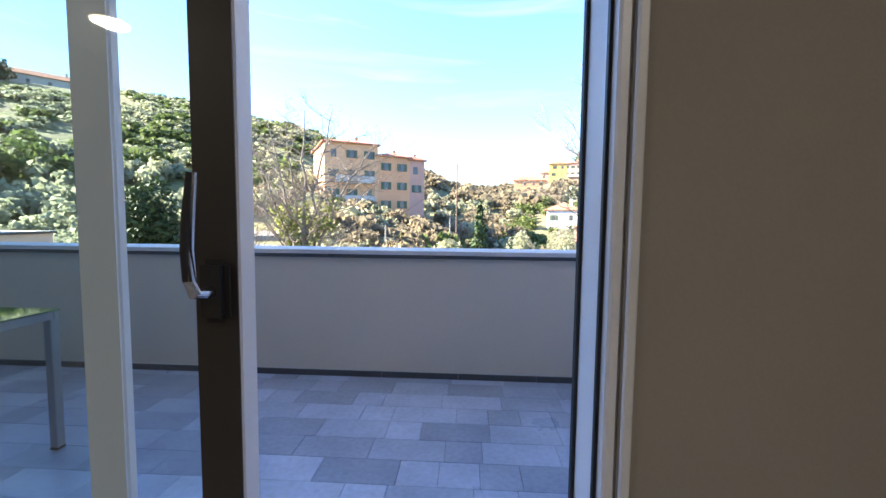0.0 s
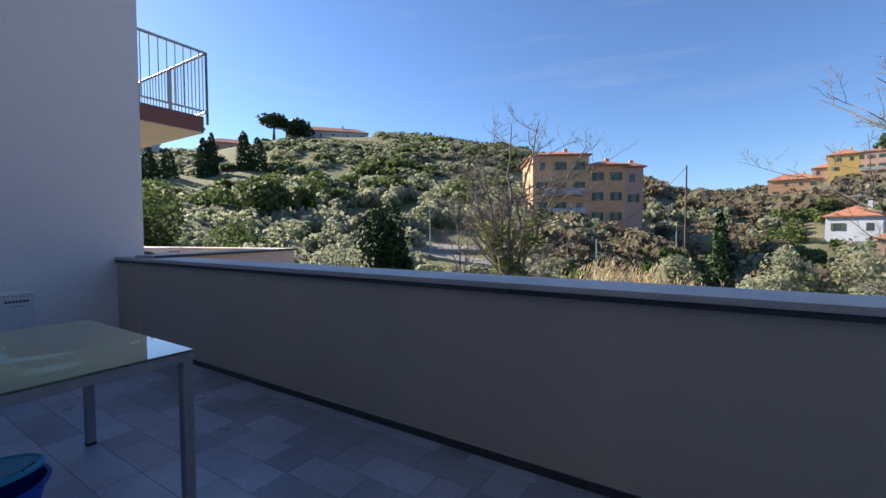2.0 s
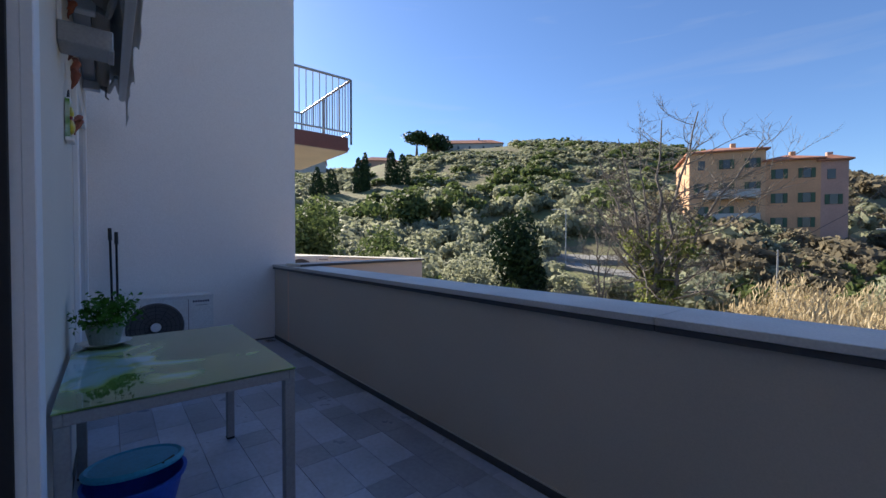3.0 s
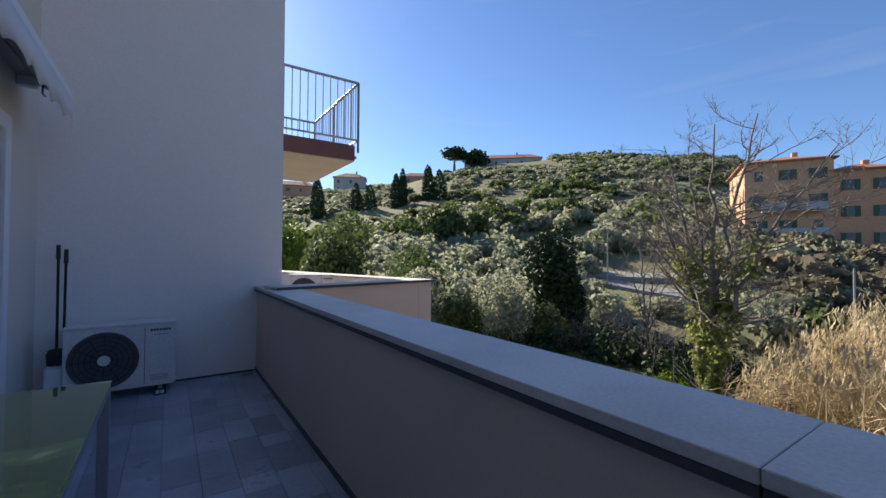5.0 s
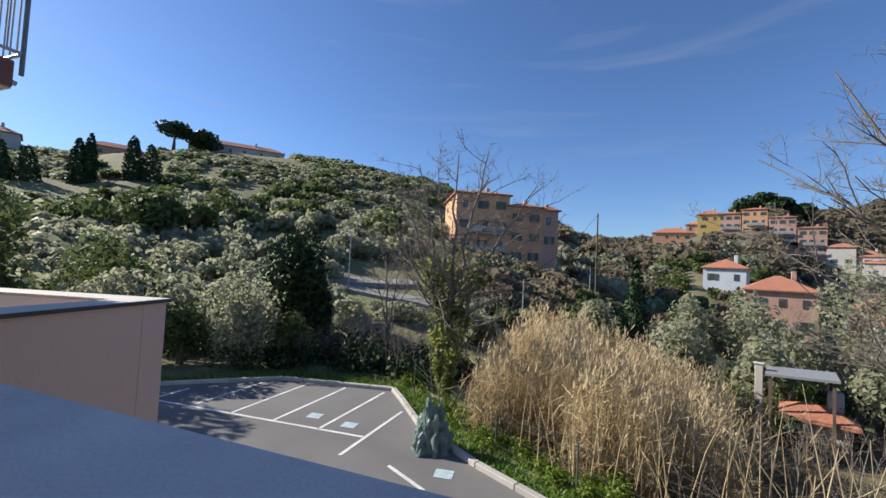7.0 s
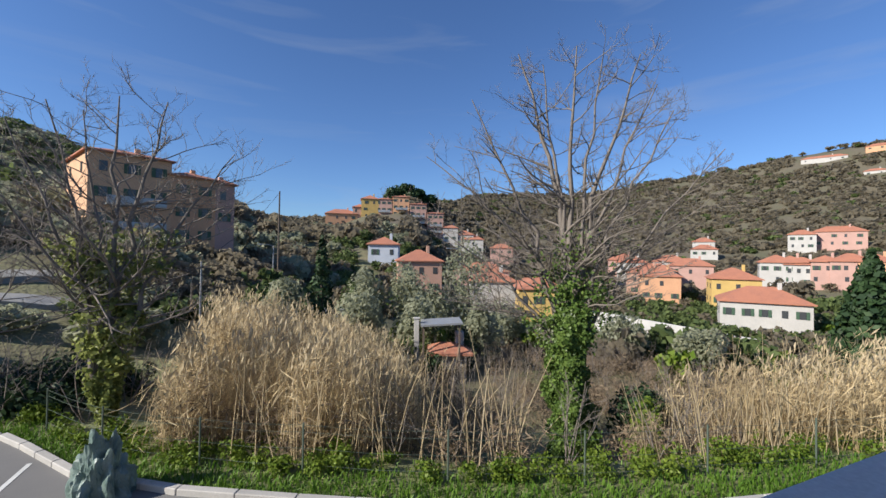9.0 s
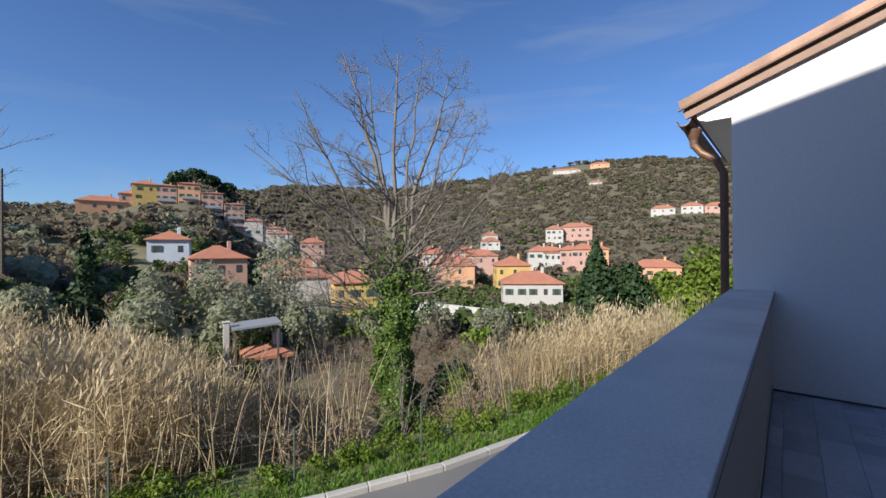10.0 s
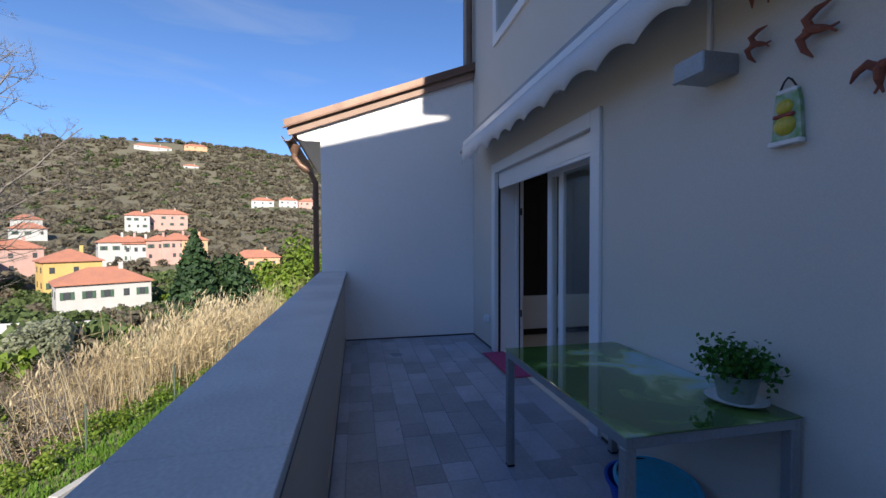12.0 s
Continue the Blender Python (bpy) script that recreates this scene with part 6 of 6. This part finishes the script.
def lane(points, width, label):
    """A paved strip that lies on the slope through its points."""
    bm = bmesh.new()
    rows = []
    for (xa, ya), (xb, yb) in zip(points, points[1:]):
        side = Vector((ya - yb, xb - xa)).normalized() * width / 2
        for k in range(9):
            x, y = xa + (xb - xa) * k / 8, ya + (yb - ya) * k / 8
            z = ground_z(x, y)
            rows.append([bm.verts.new((x + e * side.x, y + e * side.y, max(z, ground_z(x + e * side.x, y + e * side.y)) + h)) for e, h in ((-1, 0.12), (1, 0.12), (1, -0.6), (-1, -0.6))])
    for p, q in zip(rows, rows[1:]):
        for i in range(4):
            bm.faces.new((p[i], p[(i + 1) % 4], q[(i + 1) % 4], q[i]))
    bm.faces.new(rows[0][::-1])
    bm.faces.new(rows[-1])
    return structure("lane", bm, LANE, label, "lane")


lane([(-31, 35.5), (-27.0, 38.2), (-18.2, 43.8), (-9.0, 46.5)], 3.4, "pale paved lane crossing the olive slope")
lane([(-28, 35.8), (-23.7, 36.7), (-15.6, 37.2), (-11.2, 39.5), (-4.0, 41.0)], 2.6, "pale paved lane below the olive slope")
low_wall((-12, 40.5, -2.6), (6, 41.5, -4.2), 0.2, "pale roadside wall on the slope")


def street_lamp(x, y, top, label, arm=True, wooden=False):
    z0 = ground_z(x, y)
    g = thing("utility_pole" if wooden else "street_lamp", (x, y, z0), label, "pole" if wooden else "lamp post")
    h = top - z0
    part("post", tube([(0, 0, -0.2), (0, 0, h)], [0.14, 0.09] if wooden else [0.08, 0.05], 8), DARK_BARK if wooden else STEEL_PAINT, g)
    if arm:
        a = part("arm", tube([(0, 0, h - 0.1), (-0.5, 0, h + 0.1), (-1.2, 0, h + 0.12)], 0.035, 6), STEEL_PAINT, g)
        part("lamp_head", box((-1.7, -0.12, h + 0.05), (-1.1, 0.12, h + 0.16), 0.03), STEEL_PAINT, a)
    return g


street_lamp(-1.2, 58, 9.4, "tall dark wooden utility pole on the slope", False, True)
street_lamp(-1.9, 51.8, 2.3, "grey street lamp on the slope", True)
street_lamp(-6.7, 33.6, 0.8, "thin grey street lamp beyond the reeds", False)
street_lamp(16.9, 42.0, 2.1, "thin grey street lamp among the olive trees", True)
street_lamp(-24.5, 36.5, 4.6, "thin grey street lamp on the hillside road", True)
lw = thing("overhead_cable", (0, 0, 0), "thin overhead cable from pole to street lamp", "cable")
lw.matrix_world = Matrix()
part("cable", tube([(-1.2, 58, 9.2), (-4, 45, 4.0), (-6.7, 33.6, 0.75)], 0.02, 5), RUBBER, lw)

# ---- woods on the slopes ----


def wood(name, sectors, material, seed, label, jitter=0.9):
    """sectors: (az from, to, r from, to, trees, crown radius from, to, leaves a crown)."""
    nr = np.random.default_rng(seed)
    P, D, S = [], [], []
    for a0, a1, r0, r1, count, ca, cb, leaves in sectors:
        made = 0
        tries = 0
        while made < count and tries < count * 6:
            tries += 1
            az = radians(nr.uniform(a0, a1))
            r = math.sqrt(nr.uniform(r0 * r0, r1 * r1))
            x, y = -2 - r * math.sin(az), 2 + r * math.cos(az)
            if y < kerb_y(x) + 6 or noise.noise((x * 0.04 + seed, y * 0.04, 1)) < (-0.32 if r < 150 else -0.7):
                continue
            gz = ground_z(x, y)
            R = nr.uniform(ca, cb)
            for hx, hy, hw, hz in HOUSES + KEEP:
                dx, dy = x - hx, y - hy
                rr = math.hypot(hx + 2, hy - 2)
                across = abs(-dx * (hy - 2) + dy * (hx + 2)) / rr
                along = (dx * (hx + 2) + dy * (hy - 2)) / rr
                if across < hw * 0.56 + R * 0.5 and -rr * (0.55 if hw > 4 else 0.16) < along < hw * 1.15:
                    R = 0 if along > -2.0 and across < hw * 0.62 else min(R, (1.4 + (hz - 1.4) * (rr + along) / rr - gz) / 1.25)
            if R < 0.45:
                continue
            far = r > (75 if az > 0.1 else 150)
            p, d = crown(nr, (x, y, gz + R * (0.12 if far else 0.55)), R, R * ((0.62 if az > 0.1 else 0.5) if far else 0.8), leaves, 6, 0.85)
            P.append(p)
            D.append(d * 0.55 + (0, 0, 1) if far else d)
            S.append(np.full(leaves, R * 1.9 / math.sqrt(leaves) * 1.15))
            made += 1
    return stuff(name, out_quads(name, np.concatenate(P), np.concatenate(D), np.concatenate(S), material, seed, 0.75, jitter), label, "woodland")


wood("olive_grove", [(12, 95, 48, 172, 1700, 1.5, 2.6, 112), (8, 70, 30, 60, 180, 1.3, 2.3, 260), (-30, 12, 62, 210, 260, 1.8, 3.0, 140)], OLIVE, 51, "grey-green olive grove covering the hillside", 0.4)
wood("evergreen_wood", [(15, 95, 60, 180, 330, 2.2, 3.4, 180), (-85, -8, 36, 125, 330, 1.4, 2.8, 170), (-5, 28, 34, 62, 60, 1.2, 2.2, 200), (-110, -20, 150, 515, 650, 2.6, 4.4, 90)], WOOD_GREEN, 52, "dark green evergreen woods on the slopes")
wood("winter_wood", [(-110, -10, 130, 520, 4800, 3.0, 5.2, 72), (-14, 12, 120, 265, 260, 2.6, 4.2, 80), (-85, 12, 34, 130, 330, 1.3, 2.6, 150), (0, 28, 38, 62, 90, 1.6, 2.6, 220)], BROWN_WOOD, 53, "brown leafless winter woods on the hills", 1.6)
wood("valley_shrubs", [(-85, -15, 30, 90, 120, 1.1, 2.0, 180)], BRIGHT, 54, "fresh green shrubs in the valley gardens")

# ---- floor tiles of the terrace ----
floor_ob = bpy.data.objects["floor"]
rng = random.Random(11)
shapes = {}


def tile_mesh(w, d):
    key = (round(w, 3), round(d, 3))
    if key not in shapes:
        bm = box((0.001, 0.001, -0.0115), (w - 0.001, d - 0.001, 0.0), 0.0012)
        bmesh.ops.recalc_face_normals(bm, faces=bm.faces)
        me = bpy.data.meshes.new("tile")
        bm.to_mesh(me)
        bm.free()
        me.materials.append(TILE)
        shapes[key] = me
    return shapes[key]


y, row = Y_HOUSE + 0.012, 0
while y < Y_IN - 0.013:
    d = min(0.2, Y_IN - 0.012 - y)
    x = X0 + 0.012
    first = [0.2, 0.4, 0.3, 0.13, 0.35][row % 5]
    while x < X1 - 0.013:
        w = first if first else (0.4 if rng.random() < 0.72 else 0.2)
        first = None
        w = min(w, X1 - 0.012 - x)
        if w > 0.02:
            t = new("tile", tile_mesh(w, d))
            t.location = (x, y, 0.0 - rng.random() * 0.0008)
            t.parent = floor_ob
        x += w
    y += d
    row += 1
